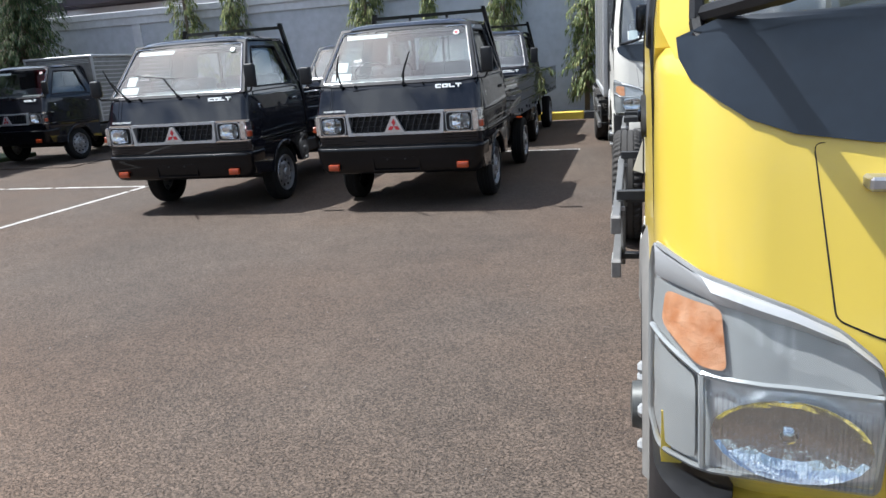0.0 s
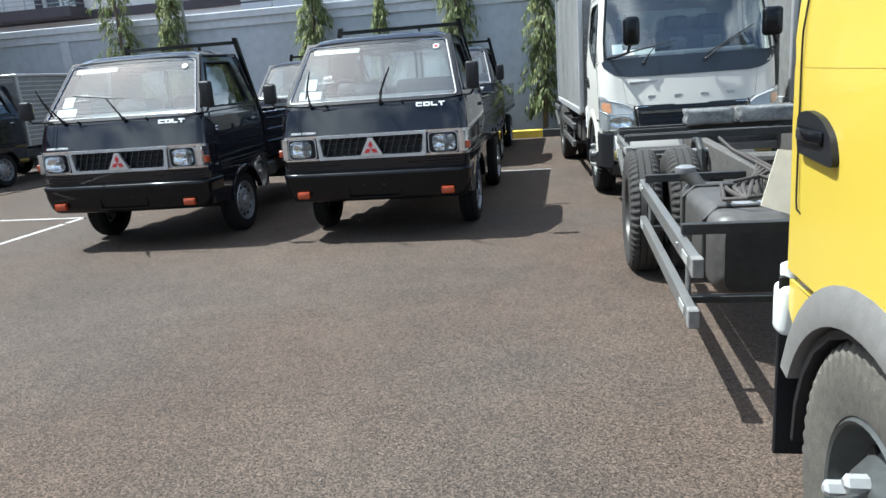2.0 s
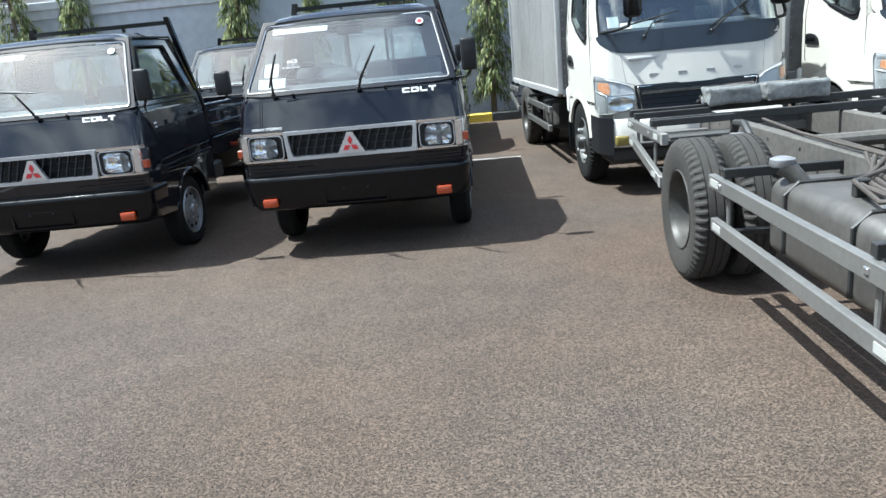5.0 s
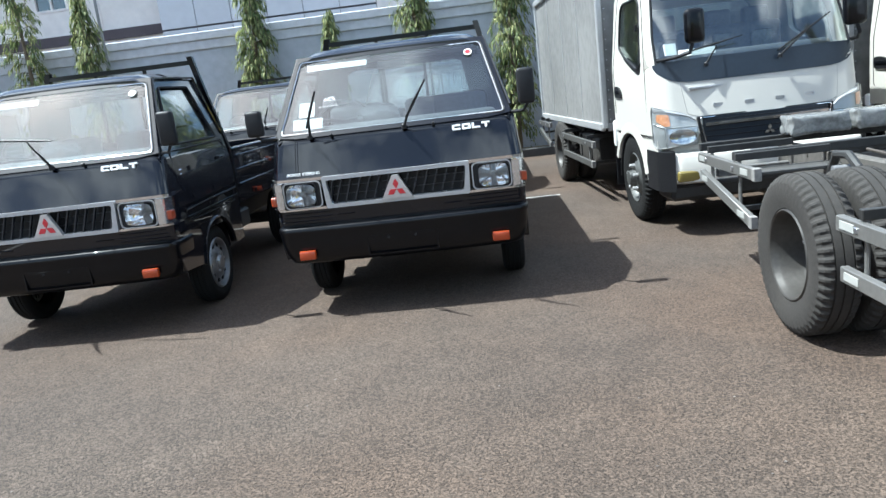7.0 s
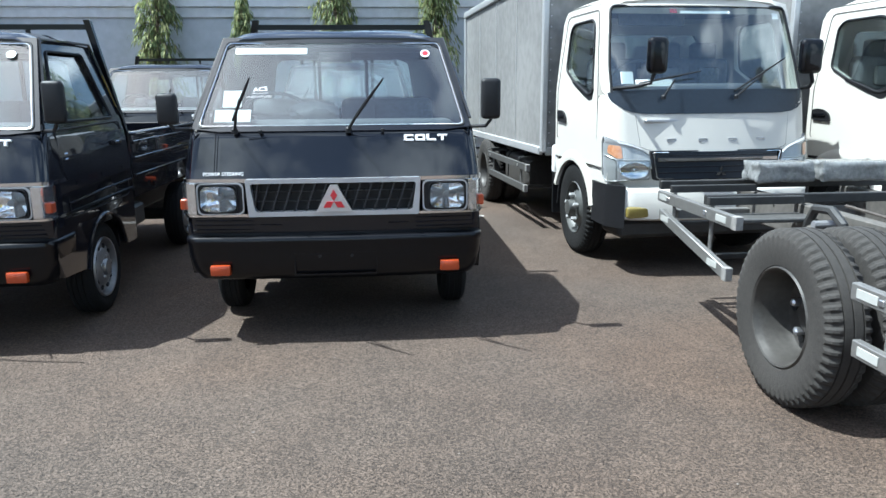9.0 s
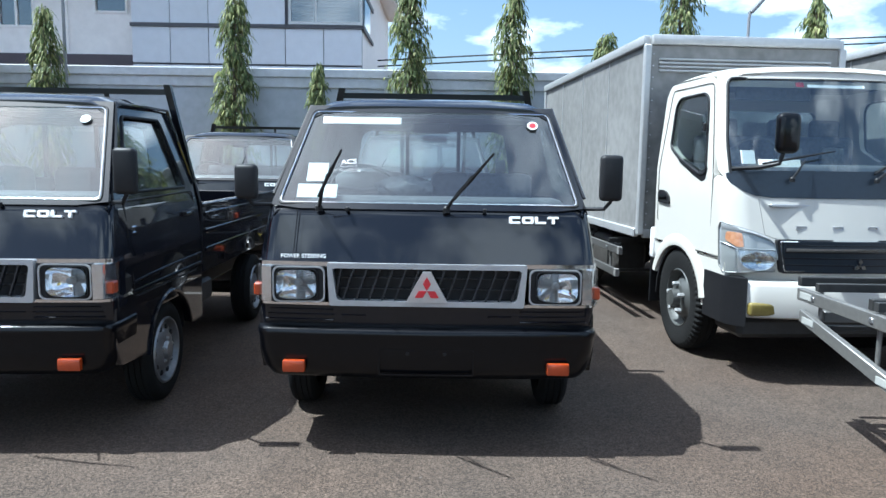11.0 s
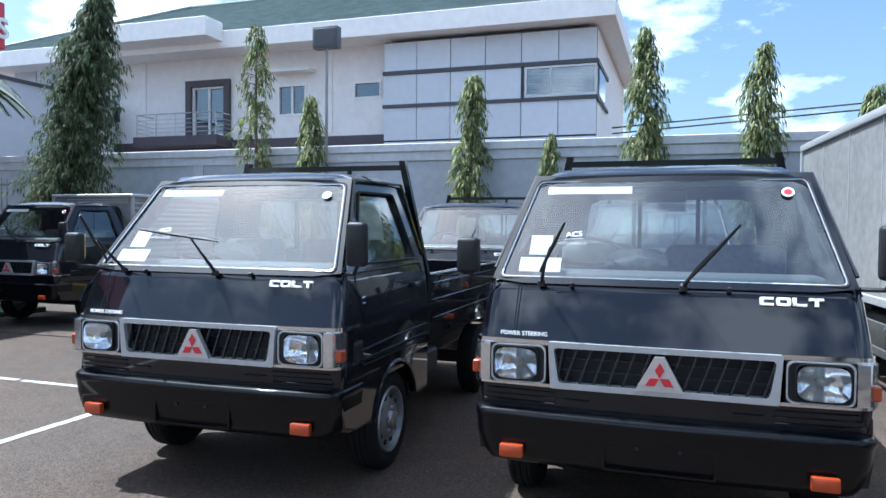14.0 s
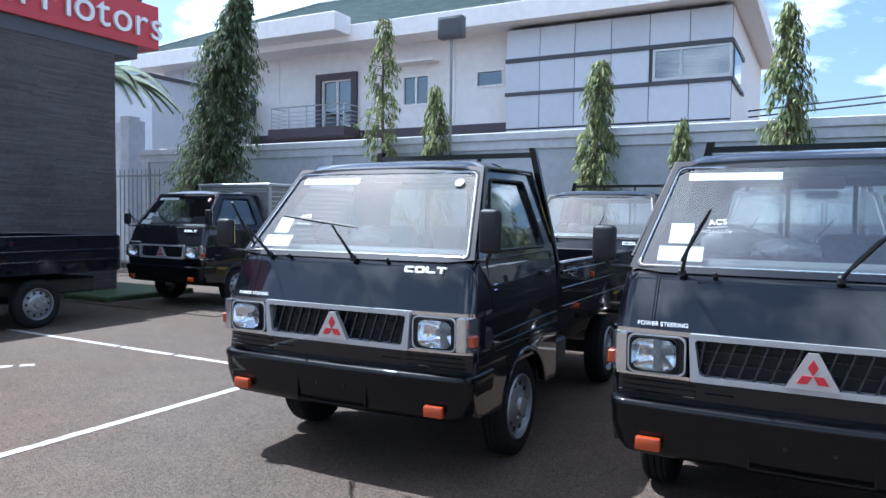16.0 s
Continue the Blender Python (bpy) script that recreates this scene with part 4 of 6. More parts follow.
    part("rear_window", prism(bmesh.new(), [(p[0] * 1.01, p[1]) for p in hole], "y", 1.432, 1.436), "side_glass", back)
    for x in (-.17, .17):
        part("window_bar", boxed(x - .012, x + .012, 1.41, 1.425, 1.31, 1.65), "black_plastic", back)
    # interior
    part("dashboard", boxed(-.70, .70, .30, .52, 1.15, 1.262, .04, 3), "dash", v)
    part("headlining", boxed(-.60, .60, .62, 1.41, 1.70, 1.712), "seat_grey", v)
    for x in (-.40, .12, .42):
        w = .22 if x != .12 else .13
        part("seat", boxed(x - w, x + w, 1.18, 1.33, 1.10, 1.38, .05, 3), "seat_grey", v)
    st = part("steering_wheel", ring_strip([(.19 * math.cos(radians(a)), .19 * math.sin(radians(a))) for a in range(0, 360, 15)], lambda p: (-.38 + p[0], .62 - p[1] * .25, 1.30 + p[1] * .62), .013), "dash", v)
    part("spoke", tube(bmesh.new(), [(-.56, .62, 1.30), (-.38, .64, 1.28), (-.20, .62, 1.30)], .014, 6), "dash", st)
    wrap = bmesh.new()
    bmesh.ops.create_icosphere(wrap, subdivisions=3, radius=1)
    for q in wrap.verts:
        k = noise.noise(q.co * 3.1) * .25 + 1
        q.co = Vector((-.14 + q.co.x * .16 * k, .62 + q.co.y * .08 * k, 1.30 + q.co.z * .07 * k))
    part("wrapped_manual", wrap, "plastic_wrap", v, "clear plastic wrapping on the dashboard")
    mir = part("rear_view_mirror", boxed(-.10, .10, .58, .60, 1.60, 1.66, .01, 2), "black_plastic", v)
    # papers, sticker and chalk writing on the glass
    lean = math.degrees(math.atan2(.49, .405))

    def on_glass(x, z, off=-.008):
        q = ws((x, z))
        return Matrix.Translation((q[0], q[1] + off, q[2])) @ Euler((radians(lean), 0, 0)).to_matrix().to_4x4()

    def glass_card(name, x, z, w, h, mat, label, off):
        ob = part(name, boxed(-w / 2, w / 2, -h / 2, h / 2, -.0006, .0006), mat, glass, label, smooth=False)
        ob.matrix_basis = on_glass(x, z, off)
        return ob
    if paper:
        glass_card("paper_sheet", -.565, 1.292, .20, .085, "paper", "white paper notice behind the glass", .014)
        glass_card("paper_sheet", -.575, 1.385, .105, .12, "paper", "white paper notice behind the glass", .018)
        st_ = part("round_sticker", lathe(bmesh.new(), [(.028, 0), (.028, .001)], (0, 0, 0), "z", 20), "paper", glass, "round red and white sticker")
        st_.matrix_basis = on_glass(.545, 1.645, -.010)
        inner = part("sticker_disc", lathe(bmesh.new(), [(.019, 0), (.019, .0022)], (0, 0, 0), "z", 20), "logo_red", glass)
        inner.matrix_basis = on_glass(.545, 1.645, -.0105)
        strip = glass_card("sun_strip", -.37, 1.662, .42, .048, "paper", "pale strip along the top of the glass", .014)
        lettering("chalk_note", "ACS", .044, on_glass(-.455, 1.425, -.009) @ Euler((0, 0, radians(6))).to_matrix().to_4x4(), "letter_white", glass, .0006)
        rnd = random.Random(4)
        pts = [on_glass(-.49 + .0055 * k, 1.395 + (.010 if k % 2 else -.006) * rnd.uniform(.4, 1.3), -.009).translation for k in range(26)]
        part("chalk_scrawl", tube(bmesh.new(), pts, .0014, 5), "letter_white", glass, "white handwritten scrawl")
        part("chalk_line", tube(bmesh.new(), [on_glass(-.46, 1.415, -.009).translation, on_glass(-.37, 1.419, -.009).translation], .0012, 5), "letter_white", glass)
    # front: silver band, grille, lamps
    def rect(x0, x1, z0, z1, r=.012):
        return rounded(x0, x1, z0, z1, r)

    def grille_outline(x0, x1, z0, z1, r):
        return soften([(-x1, z1), (-x0, z0), (x0, z0), (x1, z1)], r, 5)

    face = part("grille_surround", frame_ring(bmesh.new(), grille_outline(.474, .486, .742, .952, .012), grille_outline(.437, .462, .768, .926, .022), .030, .088), "silver_paint", v, "silver grille surround")
    part("grille_backing", boxed(-.47, .47, .100, .110, .752, .936), "black_plastic", face)
    for k in range(15):
        x = -.475 + .0635 * k
        lo, hi = max(-.452, x - .006), min(.458, x + .052)
        bm = prism(bmesh.new(), [(lo, .764), (lo + .009, .764), (hi + .009, .930), (hi, .930)], "y", .046, .070)
        part("grille_slat", bm, "grille_fin", face, smooth=False)
    for z in (.820, .874):
        part("grille_bar", boxed(-.452, .452, .082, .102, z - .0025, z + .0025), "grille_fin", face, smooth=False)
    badge = part("badge", prism(bmesh.new(), [(-.100, .766), (.100, .766), (.020, .915), (-.020, .915)], "y", .016, .046), "badge_silver", face, "silver triangular badge with red emblem")
    for ang in (90, 210, 330):
        a = radians(ang)
        c, s_ = math.cos(a), math.sin(a)
        dia = [(.001, 0), (.034, .0195), (.068, 0), (.034, -.0195)]
        part("emblem", prism(bmesh.new(), [(p[0] * c - p[1] * s_, .824 + p[0] * s_ + p[1] * c) for p in dia], "y", .010, .0165), "logo_red", badge, smooth=False)
    part("top_trim", bowed_strip(.932, .954, .036), "chrome", v)
    part("bottom_trim", bowed_strip(.742, .757, .030), "chrome", v)
    for s in (-1, 1):
        xs = sorted((s * .497, s * .752))
        cx = s * .635
        bez = part("headlight_bezel", frame_ring(bmesh.new(), rect(xs[0], xs[1], .754, .934, .004), rect(cx - .100, cx + .100, .770, .920, .03), .046, .115), "black_plastic", v, smooth=False)
        part("bezel_trim", frame_ring(bmesh.new(), rect(xs[0], xs[1], .757, .932, .03), rect(xs[0] + .007, xs[1] - .007, .763, .926, .03), .038, .05), "silver_paint", bez)
        lamp = part("headlight", frame_ring(bmesh.new(), rect(cx - .103, cx + .103, .768, .922, .03), rect(cx - .098, cx + .098, .772, .918, .028), .030, .06), "black_plastic", v)
        part("reflector", reflector_bowl(cx, .845, .098, .072, .075), "lamp_bowl", lamp)
        part("bulb", lathe(bmesh.new(), [(.004, .055), (.017, .062), (.019, .100)], (cx, 0, .845), "y", 12), "lamp_grey", lamp)
        part("lens", lens_dome(cx, .845, .097, .071, .027, .015), "lens_clear", lamp)
        pos = part("corner_lamp", corner_block(s, .757, .833, .762, .93), "lamp_bowl", v)
        part("corner_lens", corner_block(s, .755, .839, .758, .932, .004), "lens_clear", pos)
        part("amber_marker", boxed(min(s * .812, s * .848), max(s * .812, s * .848), .055, .115, .785, .845, .006), "lens_amber", pos)
    for s in (-1, 1):
        for z, x0, x1 in ((.716, .46, .775), (.690, .455, .785), (.664, .46, .795), (.690, .30, .415)):
            y0 = .047 + (.72 - z) * .08
            part("louvre_rib", tube(bmesh.new(), [(s * (x0 + (x1 - x0) * q), y0 + .03 * ((x0 + (x1 - x0) * q) / .76) ** 2 - .004, z) for q in (0, .25, .5, .75, 1)], .0045, 6), "paint_black", v)
    # bumper
    bl = [slice_loop(z, yf, hw, .34, .09, .03) for z, yf, hw in ((.372, .07, .765), (.385, .035, .785), (.43, .014, .812), (.52, .002, .832), (.585, .0, .838), (.600, -.005, .842), (.622, -.003, .842), (.632, .010, .835), (.638, .06, .81))]
    bump = part("bumper", loft(bmesh.new(), bl), "black_metal", v, angle=50)
    part("plate_recess", frame_ring(bmesh.new(), rounded(-.235, .235, .405, .535, .01), rounded(-.225, .225, .414, .526, .008), .002, .02), "black_metal", bump)
    for s in (-1, 1):
        part("indicator", boxed(s * .645 - .055, s * .645 + .055, -.005, .03, .415, .475, .008, 2), "lens_amber", bump, "orange indicator lens")
    for x in (-.09, .09):
        part("bolt", lathe(bmesh.new(), [(.009, -.004), (.009, .01)], (x, 0, .515), "y", 8), "black_plastic", bump)
    # letters on the front panel
    # letters: raised bars that lie on the sloping panel
    tilt = Matrix.Translation((.40, .122, 1.147)) @ Euler((radians(-20), 0, radians(2.4))).to_matrix().to_4x4()
    for k in range(4):
        x0 = .064 * k
        if k == 0:
            bm = boxed(x0, x0 + .014, -.008, .014, .003, .033)
            box(bm, x0 + .004, x0 + .054, -.008, .014, .026, .036)
            box(bm, x0 + .004, x0 + .054, -.008, .014, 0, .010)
        elif k == 1:
            bm = frame_ring(bmesh.new(), rounded(x0, x0 + .056, 0, .036, .007, 2), rounded(x0 + .013, x0 + .043, .010, .026, .003, 2), -.008, .014)
        else:
            bm = boxed(x0, x0 + .054, -.008, .014, .026 if k == 3 else 0, .036 if k == 3 else .010)
            xx = x0 if k == 2 else x0 + .020
            box(bm, xx, xx + .014, -.008, .014, 0, .036)
        part("badge_letter", bm, "letter_white", cab, "white badge bar", smooth=False).matrix_basis = tilt
    tm = Matrix.Translation((-.715, .0595, .972)) @ Euler((radians(70), 0, 0)).to_matrix().to_4x4()
    lettering("script", "POWER STEERING", .027, tm, "letter_white", cab, .002)
    part("panel_seam", tube(bmesh.new(), [(-.655, .062, .968), (-.650, .105, 1.09), (-.645, .142, 1.205)], .003, 5), "black_plastic", cab)
    # wipers
    if lifted:
        wiper(v, (-.549, .14, 1.215), (-.50, -.12, 1.39), (-.53, -.01, 1.275), (-.449, -.28, 1.513))
        wiper(v, (.068, .12, 1.215), (.060, -.085, 1.41), (-.28, -.045, 1.442), (.28, -.155, 1.388))
    else:
        wiper(v, (-.54, .135, 1.215), (-.455, -.13, 1.385), (-.515, -.02, 1.275), (-.37, -.268, 1.49))
        wiper(v, (.09, .125, 1.215), (.205, -.13, 1.385), (.125, -.01, 1.27), (.29, -.268, 1.484))
    for x in (-.40, .28):
        part("washer_nozzle", boxed(x - .009, x + .009, .118, .15, 1.195, 1.218, .004), "black_plastic", v)
    # wheels and underside
    for s in (-1, 1):
        small_wheel(v, s * .725, .85, s)
        small_wheel(v, s * .72, 3.05, s)
    part("underframe", boxed(-.42, .42, .3, 4.1, .36, .56, .02), "chassis", v)
    # added pan, out of sight: keeps sun from passing under the cab-bed gap
    part("light_stop_pan", boxed(-.79, .79, 1.22, 1.80, .44, .60, .02), "chassis", v)
    part("front_axle", tube(bmesh.new(), [(-.64, .85, .30), (.64, .85, .30)], .05), "chassis", v)
    part("rear_axle", tube(bmesh.new(), [(-.64, 3.05, .30), (.64, 3.05, .30)], .055), "chassis", v)
    if body == "bed":
        part("bed_floor", boxed(-.79, .79, 1.56, 4.16, .68, .745, .01), "paint_black", v)
        for s in (-1, 1):
            a, b = sorted((s * .765, s * .80))
            side = part("bed_side", boxed(a, b, 1.56, 4.18, .66, 1.125, .008), "paint_black", v)
            for z in (.80, .93, 1.05):
                a2, b2 = sorted((s * .799, s * .810))
                part("pressed_rib", boxed(a2, b2, 1.62, 4.12, z, z + .03, .004), "paint_black", side)
            a2, b2 = sorted((s * .755, s * .812))
            part("top_rail", boxed(a2, b2, 1.55, 4.19, 1.115, 1.145, .008), "paint_black", side)
            for y in (2.0, 2.7, 3.4, 4.0):
                a2, b2 = sorted((s * .81, s * .826))
                part("rope_hook", boxed(a2, b2, y - .012, y + .012, .70, .74), "black_metal", side)
        part("tailgate", boxed(-.80, .80, 4.181, 4.215, .66, 1.125, .008), "paint_black", v)
        post = [[(s * .785, 1.525, .72), (s * .785, 1.525, 1.15), (s * .615, 1.50, 1.93)] for s in (-1, 1)]
        # headboard deepened as far as the cab to shut sunlight out of the gap
        hb = part("headboard", boxed(-.795, .795, 1.432, 1.557, .60, 1.14, .006), "paint_black", v)
        for p in post:
            part("headboard_post", loft(bmesh.new(), [[(q[0] - .022, q[1] - .022, q[2]), (q[0] + .022, q[1] - .022, q[2]), (q[0] + .022, q[1] + .022, q[2]), (q[0] - .022, q[1] + .022, q[2])] for q in p]), "black_metal", hb, smooth=False)
        part("headboard_bar", boxed(-.615, .615, 1.482, 1.518, 1.865, 1.90), "black_metal", hb, smooth=False)
        for x in (-.21, .21):
            part("headboard_rod", boxed(x - .012, x + .012, 1.49, 1.514, 1.14, 1.865), "black_metal", hb, smooth=False)
    else:
        van = part("cargo_box", boxed(-.80, .80, 1.56, 4.2, .66, 1.90, .01), "box_alu", v, "ribbed aluminium cargo box")
        for x in (-.80, .80):
            for y in (1.56, 4.2):
                part("corner_post", boxed(x - .02, x + .02, y - .02, y + .02, .66, 1.9), "alu_trim", van)
            for k in range(14):
                z = .76 + .08 * k
                part("side_rib", boxed(x - .012, x + .012, 1.6, 4.16, z, z + .02), "alu_trim", van, smooth=False)
        part("roof_rail", boxed(-.825, .825, 1.53, 4.23, 1.90, 1.95, .01), "alu_trim", van)
        for k in range(3):
            part("front_vent", boxed(-.5, .72, 1.535, 1.562, 1.80 + .03 * k, 1.815 + .03 * k), "alu_trim", van, smooth=False)
    return v


def sheet_grid(outline, place, back):
    """A curved windscreen pane on a grid between the outline's bottom and top."""
    bm = bmesh.new()
    z0, z1 = min(p[1] for p in outline), max(p[1] for p in outline)
    nz, nx = 10, 16
    g = []
    for i in range(nz + 1):
        t = i / nz
        hw = .750 + (.633 - .750) * t
        g.append([bm.verts.new(Vector(place((-hw + 2 * hw * k / nx, z0 + (z1 - z0) * t))) + Vector((0, back, 0))) for k in range(nx + 1)])
    for a, b in zip(g, g[1:]):
        for k in range(nx):
            bm.faces.new((a[k], a[k + 1], b[k + 1], b[k]))
    return bm


def bowed_strip(z0, z1, y):
    """A thin trim strip that follows the bowed nose and wraps its corners."""
    a = slice_loop(z0, y, .840, .30, .075)
    b = slice_loop(z1, y, .840, .30, .075)
    bm = bmesh.new()
    r0, r1 = [bm.verts.new(p) for p in a], [bm.verts.new(p) for p in b]
    q0 = [bm.verts.new((p[0] * .985, p[1] + .012, p[2])) for p in a]
    q1 = [bm.verts.new((p[0] * .985, p[1] + .012, p[2])) for p in b]
    for i in range(len(a) - 1):
        for u, w in ((r0, r1), (r1, q1), (q1, q0), (q0, r0)):
            bm.faces.new((u[i], u[i + 1], w[i + 1], w[i]))
    return bm


def corner_block(s, x0, x1, z0, z1, grow=0.0):
    """The clear lamp block that wraps a front corner."""
    pts = [(x0, .036 - grow), (x1 - .03, .040 - grow), (x1 - .006 + grow, .075), (x1 + grow, .13), (x1 - .012, .13), (x1 - .05, .085), (x0, .08)]
    return prism(bmesh.new(), [(s * p[0], p[1]) for p in pts], "z", z0, z1)


def reflector_bowl(cx, cz, a, b, depth):
    bm = bmesh.new()
    loops = []
    for r, o in ((1.0, 0), (.9, .35), (.7, .65), (.4, .9), (.12, 1.0)):
        loops.append([(cx + a * r * math.copysign(abs(math.cos(t)) ** .5, math.cos(t)), .029 + depth * o, cz + b * r * math.copysign(abs(math.sin(t)) ** .5, math.sin(t))) for t in [2 * math.pi * k / 24 for k in range(24)]])
    return loft(bm, loops, cap=False)


def lens_dome(cx, cz, a, b, y, bulge):
    bm = bmesh.new()
    loops = []
    for r, o in ((1.0, 0), (.85, .5), (.6, .8), (.3, .95), (.05, 1.0)):
        loops.append([(cx + a * r * math.copysign(abs(math.cos(t)) ** .5, math.cos(t)), y - bulge * o, cz + b * r * math.copysign(abs(math.sin(t)) ** .5, math.sin(t))) for t in [2 * math.pi * k / 24 for k in range(24)]])
    return loft(bm, loops, cap=False)


pickup(pose(-2.175, 6.42, 0), "black pickup truck with paper notices in its windscreen, bumper unmarked")
pickup(pose(-4.54, 6.37, 0, 0, 0, 1.0), "black pickup truck with its wipers lifted off the glass", lifted=True)
pickup(pose(-2.35, 11.1, 0), "black pickup truck parked in the row behind, near the wall", paper=False)
pickup(pose(-4.6, 11.3, 0), "black pickup truck in the row behind with an upright wiper", paper=False)
pickup(pose(-11.1, 10.76, .014), "black box van with a ribbed aluminium cargo box by the fence", "van")
pickup(pose(-11.5, 5.55, 0), "black pickup truck parked along the slate-clad showroom", paper=False)


def truck_wheel(parent, x, y, side, deep, r=0.405, tyre="rubber"):
    """A light truck's wheel: ribbed tyre, steel rim, hub and nuts. deep: the outer wheel of a rear pair."""
    w = part("wheel", tyre_mesh(r, 0.21, 0.225, 216, .011), tyre, parent, angle=25)
    w.location = (x, y, r)
    if deep:
        prof = [(.236, side * .083), (.226, side * .093), (.219, side * .088), (.212, side * .066), (.206, side * .05), (.200, side * -.04), (.188, side * -.075), (.165, side * -.085), (.11, side * -.085), (.085, side * -.06), (.03, side * -.055), (.001, side * -.055)]
    else:
        prof = [(.236, side * .083), (.226, side * .093), (.219, side * .088), (.212, side * .05), (.195, side * .02), (.17, side * .035), (.13, side * .085), (.10, side * .095), (.075, side * .095), (.065, side * .15), (.02, side * .155), (.001, side * .155)]
    part("rim", lathe(bmesh.new(), prof, (0, 0, 0), "x", 40, False), "rim_steel" if deep else "rim_truck", w)
    o = -.083 if deep else .088
    repeat("wheel_nut", lathe(bmesh.new(), [(.019, side * o), (.019, side * (o + .04)), (.010, side * (o + .048))], (0, 0, 0), "x", 6), "steel" if deep else "alu_trim", w, [(0, .113 * math.cos(1.257 * k + .3), .113 * math.sin(1.257 * k + .3)) for k in range(5)])
    o = -.080 if deep else .052
    repeat("vent", lathe(bmesh.new(), [(.001, side * o), (.022, side * o), (.022, side * (o - .02))], (0, 0, 0), "x", 12, False), "black_plastic", w, [(0, .155 * math.cos(1.047 * k), .155 * math.sin(1.047 * k)) for k in range(6)])


def nose_y(x, z):
    """Depth of the light truck's front skin at x, z."""
    yf, hw, r, bow = .105 + max(0, z - .85) * .20, .845, .18, .07
    x = abs(x)
    if x <= hw - r:
        return yf + bow * (x / (hw - r)) ** 2
    c = min(1, (x - hw + r) / r)
    return yf + bow + r - r * math.sqrt(max(0, 1 - c * c))


def lamp_sheet(outline, skin, off, c=(.66, .86), n=160):
    """A curved sheet inside an outline that follows the skin at a depth."""
    o = ray_outline(outline, c, n)
    bm = bmesh.new()
    mid = bm.verts.new(skin(c, off))
    rings = [[bm.verts.new(skin((c[0] + (p[0] - c[0]) * q, c[1] + (p[1] - c[1]) * q), off)) for p in o] for q in (.1, .2, .3, .4, .5, .6, .7, .78, .86, .93, 1.0)]
    for k in range(n):
        j = (k + 1) % n
        bm.faces.new((mid, rings[0][k], rings[0][j]))
        for a, b in zip(rings, rings[1:]):
            bm.faces.new((a[k], a[j], b[j], b[k]))
    return bm


